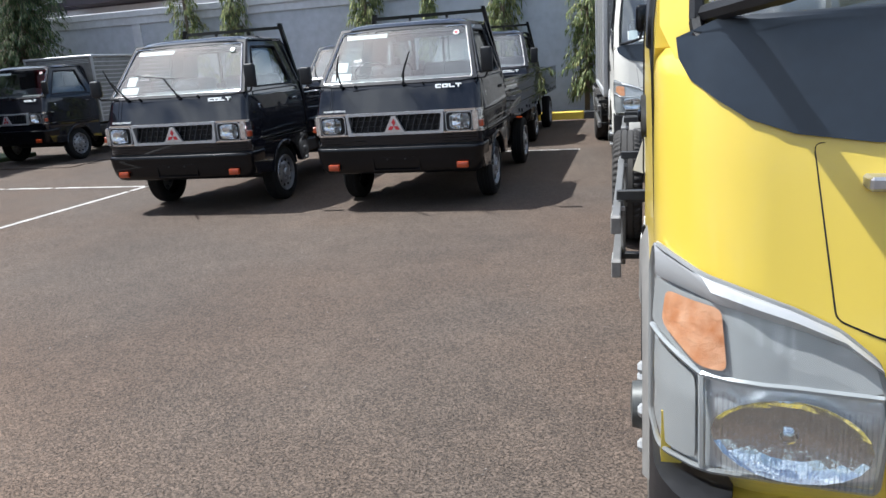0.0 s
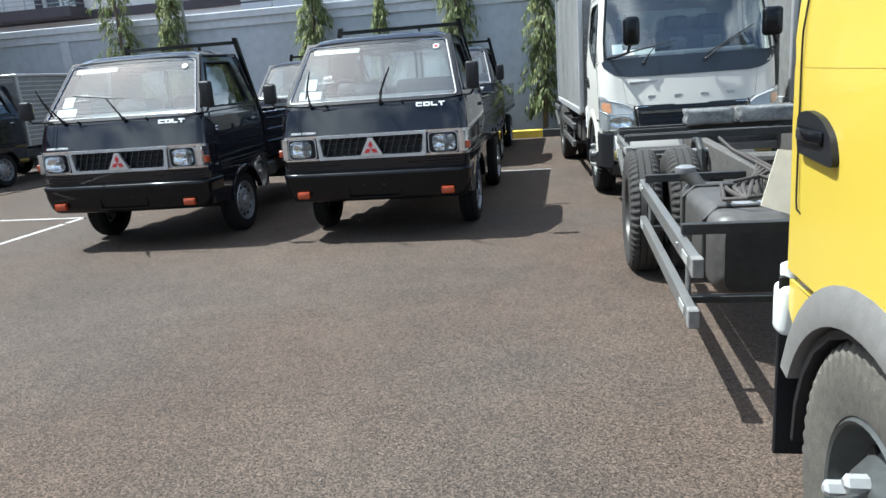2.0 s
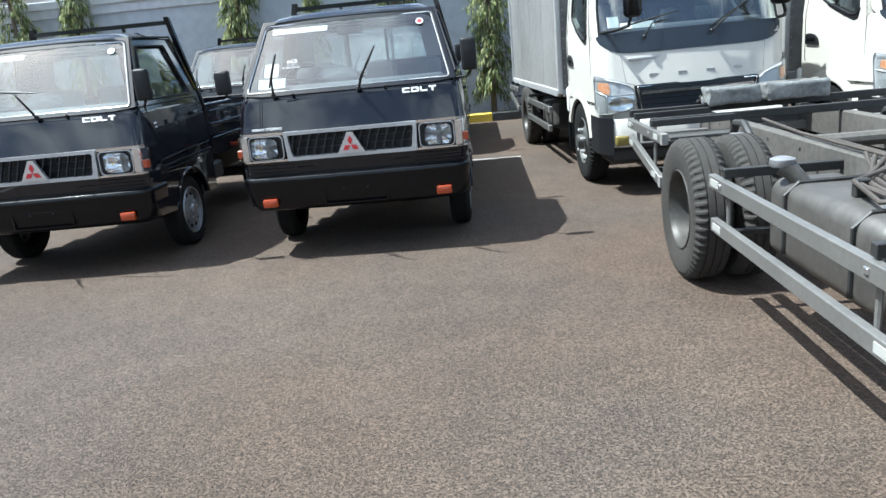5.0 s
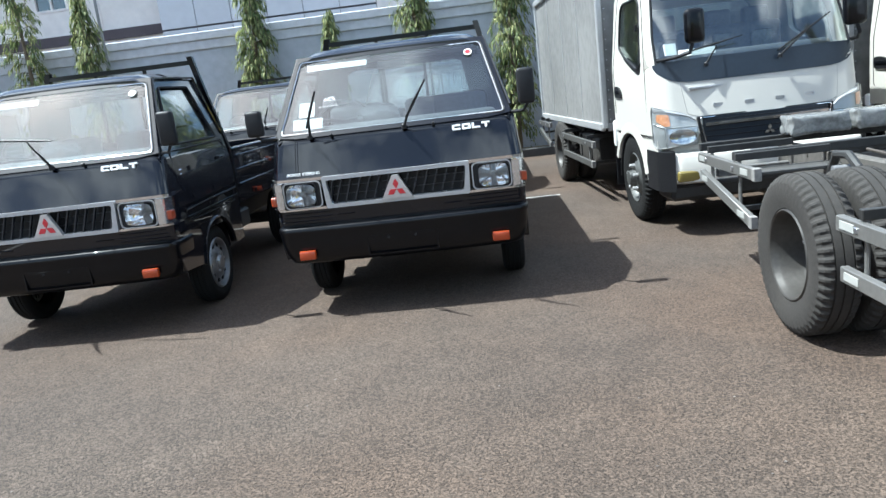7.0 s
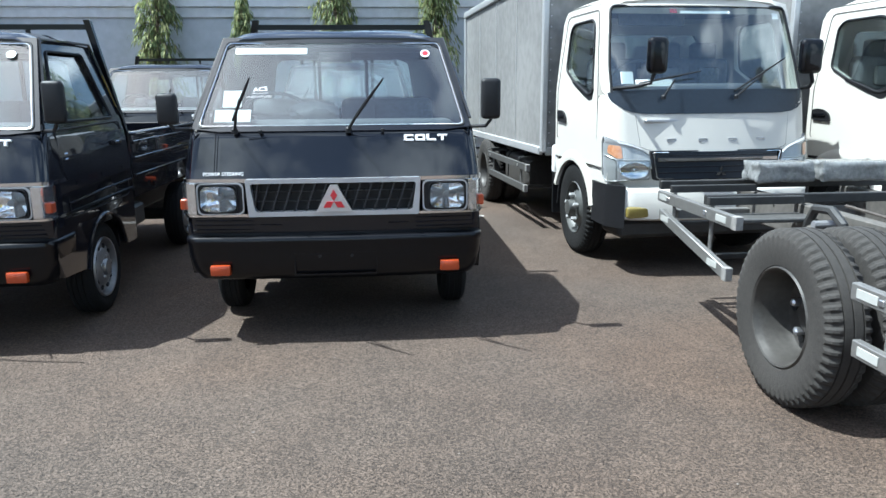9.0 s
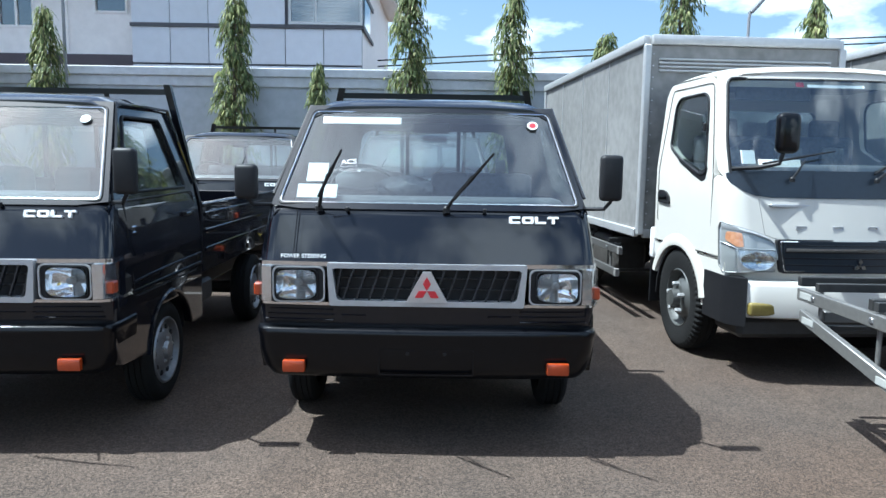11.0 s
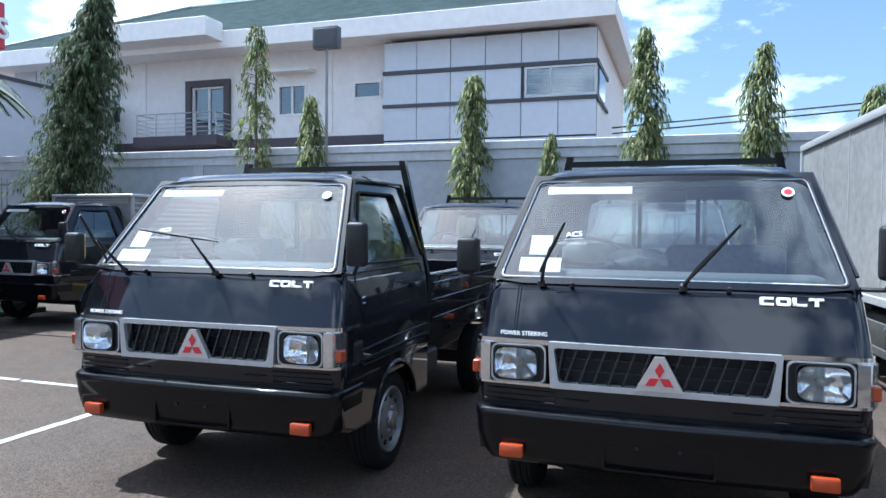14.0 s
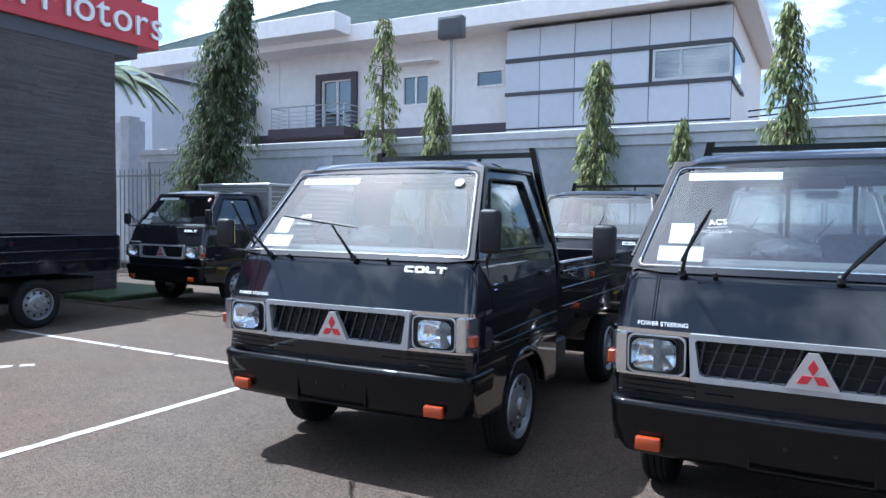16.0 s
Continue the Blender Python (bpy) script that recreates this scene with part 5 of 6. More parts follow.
def light_truck(m, label, paint, body):
    """A cab-over light truck facing -y with its bumper at y = 0; body: "box" or "chassis"."""
    v = thing("light_truck", label, "truck", m, "parked light trucks")
    FA, YR = 1.05, 1.57
    RA, G0, TW = (4.55, .10, .048) if body == "chassis" else (4.30, 0, 0)
    secs = [(.83, .105, .845), (1.0, .135, .845), (1.2, .175, .848), (1.34, .203, .848), (1.365, .213, .846), (1.385, .26, .835)]
    cab = part("cab_body", loft(bmesh.new(), [slice_loop(z, yf, hw, YR, .18, .07, 14, 16) for z, yf, hw in secs]), paint, v, angle=50)
    low = [slice_loop(z, yf, hw, .56, .18, .07, 8) for z, yf, hw in ((.58, .165, .79), (.70, .135, .825), (.826, .13, .83))]
    part("lower_nose", loft(bmesh.new(), low), paint, v, angle=50)
    arch = [(FA + .46 * math.cos(radians(a)), .40 + .46 * math.sin(radians(a))) for a in range(172, 5, -11)]
    sk = [(.30, .44), (.24, .60), (.26, .80), (YR, .80), (YR, .72)] + arch[::-1][2:] + [(FA - .46, .44)]
    for s in (-1, 1):
        part("side_skirt", prism(bmesh.new(), sk, "x", s * .805, s * .838), paint, v, angle=40)
        flare = []
        for a in range(168, 14, -7):
            c_, s_ = math.cos(radians(a)), math.sin(radians(a))
            inn, out = (min(YR, FA + .47 * c_), .40 + .425 * s_), (min(YR + .01, FA + .56 * c_), .40 + .515 * s_)
            flare.append([(s * .80, *inn), (s * .858, *inn), (s * .864, (inn[0] + out[0]) / 2, (inn[1] + out[1]) / 2), (s * .846, *out), (s * .80, *out)])
        part("arch_flare", loft(bmesh.new(), flare), "flare_grey" if body == "chassis" else paint, v, "dusty grey plastic wheel arch flare" if body == "chassis" else "", angle=30)
        part("mudguard", loft(bmesh.new(), [[(s * .45, FA + q * math.cos(radians(a)), .375 + q * math.sin(radians(a))) for q in (.43, .45)] + [(s * .84, FA + q * math.cos(radians(a)), .375 + q * math.sin(radians(a))) for q in (.45, .43)] for a in range(0, 171, 15)]), "black_plastic", v)
        a_, b_ = sorted((s * .46, s * .855))
        part("mud_flap", boxed(a_, b_, FA + .545, FA + .56, .27, .80, .004), "black_plastic", v)

    def sx(z):
        return .8486 - max(0, z - 1.42) * .10

    for s in (-1, 1):
        out = soften([(.455, 1.345), (.66, 2.04), (.76, 2.11), (1.49, 2.11), (YR, 2.03), (YR, 1.345)], .03)
        hole = soften([(.60, 1.40), (.73, 1.94), (.82, 1.985), (1.26, 1.985), (1.33, 1.93), (1.33, 1.60), (1.10, 1.50), (.72, 1.39)], .05)
        side = part("cab_side", holed_panel(out, [(p[0], max(1.40, p[1])) for p in hole], lambda p: (s * sx(p[1]), p[0], p[1]), lambda p: (s * (sx(p[1]) - .05), p[0], p[1])), paint, v)
        part("side_window", sheet(hole, lambda p: (s * (sx(p[1]) - .010), p[0], p[1]), lambda p: (s * (sx(p[1]) - .014), p[0], p[1])), "side_glass", side)
        part("window_seal", ring_strip(hole, lambda p: (s * (sx(p[1]) + .001), p[0], p[1]), .011), "black_plastic", side)
        part("window_drop", prism(bmesh.new(), soften([(.58, 1.44), (.615, 1.352), (.68, 1.338), (.84, 1.385), (1.12, 1.49), (1.10, 1.505), (.75, 1.405)], .015), "x", s * .80, s * .8505), "black_plastic", side, "black lower edge of the side window")
        part("door_seam", ring_strip(soften([(.50, .92), (.48, 1.40), (.68, 2.05), (1.44, 2.06), (1.51, 1.4), (1.50, 1.0), (1.44, .95)], .06), lambda p: (s * (min(.852, sx(p[1]) + .004) if p[1] > 1 else .842), p[0], p[1]), .0026, 5), "black_plastic", side)
        part("door_handle", prism(bmesh.new(), soften([(1.485, 1.148), (1.495, 1.238), (1.42, 1.252), (1.33, 1.240), (1.262, 1.205), (1.236, 1.138)], .03), "x", s * .835, s * .862), "black_plastic", side, "rounded black door handle recess", angle=30)
        part("pull_bar", boxed(min(s * .858, s * .872), max(s * .858, s * .872), 1.30, 1.47, 1.178, 1.212, .008, 2), "black_metal", side)
        part("hinge", boxed(min(s * .84, s * .858), max(s * .84, s * .858), .66, .69, 1.70, 1.76, .004), "black_plastic", side)
        # tall mirror on a bracket
        arm = part("mirror_arm", tube(bmesh.new(), [(.83, .44, 1.425), (.82, .28, 1.44), (.78, .19, 1.475), (.75, .18, 1.56), (.74, .18, 1.70)] if s > 0 else [(-.80, .44, 1.43), (-.70, .14, 1.445), (-.61, .06, 1.47), (-.58, .05, 1.58), (-.575, .05, 1.72)], .015, 8), "black_plastic", v)
        x0, y0 = (-.655, .0) if s < 0 else (.645, .14)
        part("mirror", boxed(x0, x0 + (.155 if s < 0 else .185), y0, y0 + .085, 1.535, 1.797, .042, 4), "black_metal", arm)
        part("mirror_glass", boxed(x0 + .02, x0 + (.135 if s < 0 else .165), y0 + .084, y0 + .088, 1.56, 1.775, .001), "chrome", arm)

    def ws(p):
        t = (p[1] - 1.42) / .66
        return (p[0], nose_y(p[0] * .985, 1.42) + .035 + .27 * t, p[1])

    out = [(-.842, 1.352), (.842, 1.352), (.842, 1.6), (.79, 2.12), (-.79, 2.12), (-.842, 1.6)]
    hole = soften([(-.79, 1.375), (.79, 1.375), (.785, 1.62), (.735, 2.07), (-.735, 2.07), (-.785, 1.62)], .05)
    fr = part("windscreen_frame", holed_panel(out, hole, ws, lambda p: (ws(p)[0] * .97, ws(p)[1] + .06, p[1])), paint, v)
    bm = bmesh.new()
    g = []
    for i in range(9):
        z = 1.362 + .718 * i / 8
        hw = .79 - .055 * max(0, (z - 1.6)) / .45
        g.append([bm.verts.new(Vector(ws((-hw + 2 * hw * k / 16, z))) + Vector((0, .012, 0))) for k in range(17)])
    for a, b in zip(g, g[1:]):
        for k in range(16):
            bm.faces.new((a[k], a[k + 1], b[k + 1], b[k]))
    glass = part("windscreen", bm, "windscreen", v)
    part("windscreen_seal", ring_strip(hole, lambda p: (ws(p)[0], ws(p)[1] - .003, p[1]), .012), "black_plastic", fr)
    # black cowl under the glass
    cowl = soften([(-.825, 1.425), (.825, 1.425), (.812, 1.34), (.70, 1.262), (.58, 1.242), (-.58, 1.242), (-.70, 1.262), (-.812, 1.34)], .04)
    bm = lamp_sheet(cowl, lambda p, off: (p[0], nose_y(p[0], min(p[1], 1.43)) + off, p[1]), -.007, (0, 1.32))
    part("cowl", bm, "grille_blue", v, "black cowl panel under the windscreen")
    # roof with rounded edges
    loops = []
    for yy, ze, hw in ((.525, 2.095, .745), (.56, 2.125, .765), (.68, 2.145, .78), (.95, 2.155, .785), (1.3, 2.16, .785), (1.44, 2.14, .775), (YR, 2.08, .76)):
        ring = []
        for k in range(13):
            u = -1 + 2 * k / 12
            ring.append((hw * u, yy + (.085 * u * u if yy < .7 else 0), ze + .03 * (1 - u ** 2) - (.04 if abs(u) == 1 else 0)))
        back_ = yy + (.085 if yy < .7 else 0)
        ring += [(hw * .96, back_, ze - .08), (-hw * .96, back_, ze - .08)]
        loops.append(ring)
    part("roof", loft(bmesh.new(), loops), paint, v, angle=50)
    out = [(-.80, 1.38), (.80, 1.38), (.76, 2.10), (-.76, 2.10)]
    hole = soften([(-.50, 1.62), (.50, 1.62), (.50, 1.92), (-.50, 1.92)], .05)
    back = part("cab_rear", holed_panel(out, hole, lambda p: (p[0], YR, p[1]), lambda p: (p[0], YR - .05, p[1])), paint, v)
    part("rear_window", prism(bmesh.new(), hole, "y", YR - .03, YR - .026), "side_glass", back)
    part("dashboard", boxed(-.70, .70, .44, .70, 1.36, 1.47, .04, 3), "dash", v)
    part("headlining", boxed(-.70, .70, .66, 1.44, 2.06, 2.075), "seat_grey", v)
    for x in (-.42, .10, .45):
        seat = part("seat", boxed(x - .22, x + .22, 1.22, 1.40, 1.30, 1.70, .05, 3), "seat_grey", v)
        part("headrest", boxed(x - .12, x + .12, 1.27, 1.37, 1.68, 1.84, .035, 3), "seat_grey", seat)
        part("seat_wrap", boxed(x - .10, x + .10, 1.16, 1.22, 1.45, 1.62, .03, 2), "plastic_wrap", seat)
    st = part("steering_wheel", ring_strip([(.20 * math.cos(radians(a)), .20 * math.sin(radians(a))) for a in range(0, 360, 15)], lambda p: (-.42 + p[0], .82 - p[1] * .5, 1.52 + p[1] * .7), .014), "dash", v)
    part("sun_visor", boxed(-.62, -.05, .70, .72, 1.93, 2.05, .01), "seat_grey", v)

    def card_on(x, z, w, h, name, mat, lab):
        q = ws((x, z))
        ob = part(name, boxed(-w / 2, w / 2, -h / 2, h / 2, -.0006, .0006), mat, glass, lab, smooth=False)
        ob.matrix_basis = Matrix.Translation((q[0], q[1] + .02, q[2])) @ Euler((radians(68), 0, 0)).to_matrix().to_4x4()
    if body == "box":
        card_on(-.66, 1.515, .10, .10, "paper_sheet", "paper", "white paper notice behind the glass")
        card_on(-.46, 1.475, .30, .055, "paper_sheet", "paper", "white paper notice behind the glass")
        card_on(.02, 2.02, .42, .022, "sticker_line", "letter_white", "white line of small lettering")
        card_on(-.24, 2.03, .06, .035, "sticker_flag", "logo_red", "small red flag sticker")
        card_on(.66, 2.0, .05, .05, "round_sticker", "letter_white", "small pale sticker")
    # front panel details
    lid = ring_strip(soften([(-.635, 1.242), (.635, 1.242), (.603, .995), (.545, .972), (-.545, .972), (-.603, .995)], .012), lambda p: (p[0], nose_y(p[0], p[1]) + .001, p[1]), .0018, 5)
    part("lid_seam", lid, "black_plastic", cab)
    for k in range(4):
        x = -.405 + .245 * k
        part("badge_letter", frame_ring(bmesh.new(), rounded(x, x + .075, 1.032, 1.058, .006, 2), rounded(x + .012, x + .063, 1.040, 1.050, .003, 2), nose_y(x + .04, 1.045) - .005, nose_y(x + .04, 1.045) + .02), "steel", cab, "chrome badge bar")
    part("badge_script", boxed(-.575, -.265, nose_y(-.42, 1.19) - .012, nose_y(-.42, 1.19) + .05, 1.180, 1.200, .004), "steel", cab, "small chrome badge strip")
    def gill(x0, x1, z0, z1, r):
        return soften([(-x1, z1), (-x0, z0), (x0, z0), (x1, z1)], r, 5)

    def proud(bm, off=0.0):
        for q in bm.verts:
            q.co.y += nose_y(q.co.x, .86) - .105 + off
        return bm

    gr = part("grille", proud(frame_ring(bmesh.new(), gill(.505, .545, .742, .968, .02), gill(.480, .520, .762, .952, .02), .088, .13)), "black_plastic", v)
    part("grille_rim", ring_strip(gill(.485, .525, .757, .956, .02), lambda p: (p[0], nose_y(p[0], .86) - .019, p[1]), .005), "chrome", gr)
    bm = boxed(-.50, .50, .096, .106, .752, .960)
    bmesh.ops.subdivide_edges(bm, edges=[e for e in bm.edges if e.calc_length() > .5], cuts=9)
    part("grille_backing", proud(bm), "grille_blue", gr)
    for z in (.80, .845, .885, .93):
        bm = boxed(-.485, .485, .088, .098, z - .004, z + .004)
        bmesh.ops.subdivide_edges(bm, edges=[e for e in bm.edges if e.calc_length() > .5], cuts=9)
        part("grille_bar", proud(bm), "black_plastic", gr)
    bm = boxed(-.490, .490, .070, .095, .890, .914)
    bmesh.ops.subdivide_edges(bm, edges=[e for e in bm.edges if e.calc_length() > .5], cuts=9)
    part("chrome_bar", proud(bm), "chrome", gr)
    for ang in (90, 210, 330):
        a = radians(ang)
        dia = [(0, 0), (.024, .014), (.048, 0), (.024, -.014)]
        part("emblem", prism(bmesh.new(), [(p[0] * math.cos(a) - p[1] * math.sin(a), .805 + p[0] * math.sin(a) + p[1] * math.cos(a)) for p in dia], "y", .062, .084), "chrome", gr, smooth=False)
    for s in (-1, 1):
        def hl(p, off=0.0):
            return (s * (p[0] + max(0, p[0] - .70) * .09 - max(0, off) * max(0, p[0] - .7) * 4), nose_y(p[0], p[1]) - .018 + off, p[1])

        shell_o = soften([(.548, .752), (.540, .880), (.556, .945), (.603, .984), (.664, 1.010), (.776, 1.046), (.838, 1.074), (.843, 1.03), (.843, .775), (.832, .732), (.772, .738), (.66, .748)], .012)
        lamp = part("headlight", lamp_sheet(shell_o, hl, .012, (.70, .88)), "lamp_facet", v)
        part("headlight_rim", ring_strip(shell_o, lambda p: hl(p, .004), .005), "lamp_grey", lamp)
        top = [(.838, 1.073), (.776, 1.045), (.72, 1.027), (.664, 1.009), (.603, .984), (.556, .948)]
        low = [(.836, 1.024), (.756, 1.010), (.71, 1.000), (.655, .985), (.594, .966), (.550, .934)]
        part("brow", loft(bmesh.new(), [[hl(a, .012), hl(a, -.006), hl(((a[0] + b[0]) / 2, (a[1] + b[1]) / 2), -.015), hl(b, -.008), hl(b, .012)] for a, b in zip(top, low)]), "silver_paint", lamp, "silver brow over the lamp")
        upper = soften([(.840, .945), (.836, 1.022), (.756, 1.008), (.71, .998), (.655, .983), (.594, .964), (.552, .934), (.548, .902), (.775, .900)], .006)
        part("upper_panel", lamp_sheet(upper, hl, .000, (.70, .95)), "lamp_shell", lamp)
        amber = soften([(.822, 1.012), (.752, 1.004), (.744, .912), (.780, .910), (.828, .955)], .012)
        part("amber_lens", lamp_sheet(amber, hl, -.008, (.785, .965), 60), "lens_peach", lamp, "amber indicator inside the clear lens")
        for p, q in (((.840, .935), (.775, .897)), ((.775, .897), (.548, .897)), ((.775, .897), (.772, .742))):
            part("divider", tube(bmesh.new(), [hl(((p[0] + (q[0] - p[0]) * k / 6), p[1] + (q[1] - p[1]) * k / 6), .0) for k in range(7)], .0055, 6), "lamp_shell", lamp)
        side = soften([(.838, .92), (.784, .888), (.782, .748), (.826, .745), (.838, .78)], .01)
        part("side_mirror", lamp_sheet(side, hl, .004, (.81, .82), 60), "lamp_shell", lamp)
        for cx, cz, a, b, d_ in ((.662, .822, .102, .064, .063),):
            bowl = bmesh.new()
            loops = []
            for r, o in ((1.0, 0), (.92, .25), (.78, .5), (.58, .75), (.34, .92), (.12, 1.0)):
                loops.append([Vector(hl((cx + a * r * math.cos(t), cz + b * r * math.sin(t)), -.016)) + Vector((0, d_ * o * .35, 0)) for t in [2 * math.pi * k / 22 for k in range(22)]])
            loft(bowl, loops, cap=False)
            part("reflector", bowl, "lamp_mirror", lamp, smooth=False)
        part("bulb_shield", lathe(bmesh.new(), [(.003, -.022), (.009, -.020), (.011, -.010)], (s * .662, nose_y(.662, .822), .822), "y", 12), "lamp_mirror", lamp)
        flutes = bmesh.new()
        for k in range(30):
            x = .560 + .0068 * k
            tube(flutes, [hl((x, .764 - max(0, x - .66) * .06), -.023), hl((x, .82), -.024), hl((x, .882), -.023)], .0014, 4)
        part("fluting", flutes, "lens_plain", lamp)
        clear = soften([(.55, .756), (.548, .888), (.766, .888), (.764, .748), (.66, .752)], .008)
        part("lens", lamp_sheet(shell_o, hl, -.028, (.70, .88)), "lens_plain", lamp)
        part("fluted_lens", lamp_sheet(clear, hl, -.022, (.66, .82)), "lens_clear", lamp)
    bl = [slice_loop(z, yf, hw, .50, .20, .07, 8) for z, yf, hw in ((.44, .03, .80), (.455, .005, .835), (.66, .0, .845), (.68, .015, .835), (.69, .06, .80))]
    bump = part("bumper", loft(bmesh.new(), bl), paint if paint == "truck_white" else "truck_yellow", v, angle=50)
    for s in (-1, 1):
        arc = [(s * (.65 + .20 * math.cos(radians(a))), .27 - .205 * math.sin(radians(a))) for a in range(90, -1, -10)]
        end = [p_ for p_ in arc if abs(p_[0]) > .73] + [(s * .85, .54), (s * .80, .54), (s * .73, .20)]
        part("bumper_end", prism(bmesh.new(), end, "z", .385, .71), "black_plastic", bump, angle=30)
        part("fog_lamp", boxed(s * .645 - .095, s * .645 + .095, .062, .13, .462, .552, .02, 3), "lens_fog", bump, "yellow fog lamp lens")
    part("chin", boxed(-.78, .78, .12, .5, .30, .44, .03), "chassis", v)
    wiper(v, (-.44, .19, 1.37), (-.34, .22, 1.50), (-.60, .29, 1.47), (-.12, .25, 1.56))
    wiper(v, (.14, .17, 1.37), (.38, .23, 1.53), (.14, .20, 1.41), (.62, .33, 1.66))
    # running gear
    for s in (-1, 1):
        truck_wheel(v, s * .735, FA, s, False, tyre="tyre_dusty" if body == "chassis" else "rubber")
        truck_wheel(v, s * (.875 + TW), RA, s, True, tyre="tyre_grey")
        truck_wheel(v, s * (.625 + TW), RA, s, True, tyre="tyre_grey")
    part("front_axle", tube(bmesh.new(), [(-.66, FA, .36), (.66, FA, .36)], .06), "chassis", v)
    part("rear_axle", tube(bmesh.new(), [(-.66, RA, .375), (-.18, RA, .375), (0, RA, .375), (.18, RA, .375), (.66, RA, .375)], [.07, .08, .19, .08, .07], 14), "chassis", v)
    end_y = 6.12 + G0
    for s in (-1, 1):
        a, b = sorted((s * .33, s * .40))
        ch = part("chassis_rail", boxed(a, b, 1.0, end_y, .58, .775, .008), "chassis_dusty" if body == "chassis" else "chassis", v)
        for k in range(18):
            bm = lathe(bmesh.new(), [(.011, 0), (.011, .004)], (s * .40, 2.0 + .22 * k, .63 + .09 * (k % 2)), "x", 8)
            part("bolt_hole", bm, "black_plastic", ch)
        part("leaf_spring", tube(bmesh.new(), [(s * .44, RA - .65, .56), (s * .44, RA - .3, .46), (s * .44, RA, .44), (s * .44, RA + .3, .46), (s * .44, RA + .65, .56)], .035, 6), "chassis", v)
        part("spring_hanger", boxed(s * .44 - .05, s * .44 + .05, RA + .52, RA + .72, .52, .70, .02), "chassis_dusty", v)
    for y in (2.1, 3.4, 4.9, end_y - .06):
        part("cross_member", tube(bmesh.new(), [(-.34, y, .67), (.34, y, .67)], .045, 10), "chassis_dusty", v)
    part("exhaust", tube(bmesh.new(), [(.55, 1.9, .45), (.55, 3.2, .45), (.50, 3.6, .62), (.50, 4.9, .66), (.55, 5.5, .5)], .045, 10), "chassis", v)
    # fuel tank
    tk = part("fuel_tank", loft(bmesh.new(), [[(p[0], y, p[1]) for p in rounded(-.78 + i, -.43 - i * .3, .33 + i, .70 - i, .07, 5)] for y, i in ((2.85, .05), (2.88, .015), (2.91, 0), (3.4, 0), (3.82, 0), (3.85, .03))]), "tank", v, "dusty grey pressed steel fuel tank")
    # flat dark plate: shade of the pressed-in tank end, done as colour
    part("tank_end_shade", prism(bmesh.new(), rounded(-.735, -.47, .36, .655, .05, 5), "y", 2.842, 2.852), "chassis", tk)
    for y in (3.05, 3.65):
        part("tank_strap", tube(bmesh.new(), [(-.42, y, .71), (-.73, y, .706), (-.787, y, .65), (-.787, y, .38)], .010, 6), "chassis", tk)
    part("filler_neck", tube(bmesh.new(), [(-.68, 3.70, .67), (-.73, 3.72, .74), (-.76, 3.74, .77)], [.04, .04, .05], 12), "tank", tk)
    part("sender_plate", lathe(bmesh.new(), [(.07, 0), (.07, .012), (.03, .02)], (-.58, 3.12, .70), "z", 18), "galv", tk)
    for k in range(4):
        c = [Vector(p) for p in ((-.58, 3.12, .715), (-.74 + .07 * k, 3.26, .81), (-.60 + .05 * k, 3.44 + .05 * k, .69), (-.38, 3.54 + .08 * k, .79))]
        pts = [c[0] * (1 - t) ** 3 + c[1] * 3 * t * (1 - t) ** 2 + c[2] * 3 * t * t * (1 - t) + c[3] * t ** 3 for t in [j / 11 for j in range(12)]]
        part("fuel_hose", tube(bmesh.new(), pts, .011, 8), "hose", tk)
    part("hose_clip", boxed(-.66, -.60, 3.30, 3.34, .70, .775, .006), "chassis", tk)
    part("return_hose", tube(bmesh.new(), [(-.58, 3.12, .715), (-.50, 3.0, .77), (-.62, 2.95, .76), (-.70, 3.05, .74), (-.66, 3.32, .765), (-.45, 3.45, .78), (-.38, 3.4, .76)], .010, 8), "hose", tk)
    part("filler_cap", lathe(bmesh.new(), [(.05, 0), (.055, .01), (.055, .035), (.03, .045)], (-.765, 3.745, .765), "z", 18), "galv", tk)
    # side guards: pairs of rails on posts
    def rail(name, y0, z0, y1, z1, mat, parent, label=""):
        bm = prism(bmesh.new(), [(y0, z0 - .034), (y1, z1 - .034), (y1, z1 + .034), (y0, z0 + .034)], "x", -.975, -.938)
        bmesh.ops.bevel(bm, geom=list(bm.edges), offset=.004, segments=1, affect="EDGES", profile=.5)
        return part(name, bm, mat, parent, label)

    rail_mat, lab = ("rail_paint", "silver-grey side guard rail") if body == "chassis" else ("rail_dark", "dark side guard rail")
    for y0, y1, zu, zl0, zl1 in ((2.13 + G0, 4.03 + G0, .648, .428, .428), (4.98 + G0, 6.05 + G0, .738, .450, .622)):
        g_ = rail("side_guard", y0 + .02, zu, y1, zu, rail_mat, v, lab)
        rail("lower_rail", y0 + .09, zl0, y1 - .04, zl1, rail_mat, g_)

        def low_z(y):
            return zl0 + (zl1 - zl0) * (y - y0 - .09) / (y1 - y0 - .13)
        for ya, yb, zf in ((y0 + .02, y1, lambda y: zu), (y0 + .09, y1 - .04, low_z)):
            part("rail_cap", boxed(-.978, -.935, ya - .03, ya + .02, zf(ya) - .037, zf(ya) + .037, .004), "rail_end", g_)
            if body == "chassis":
                for y in (ya + .14, yb - .10):
                    part("reflector", boxed(-.979, -.974, y - .06, y + .06, zf(y) - .018, zf(y) + .018, .001), "reflector", g_)
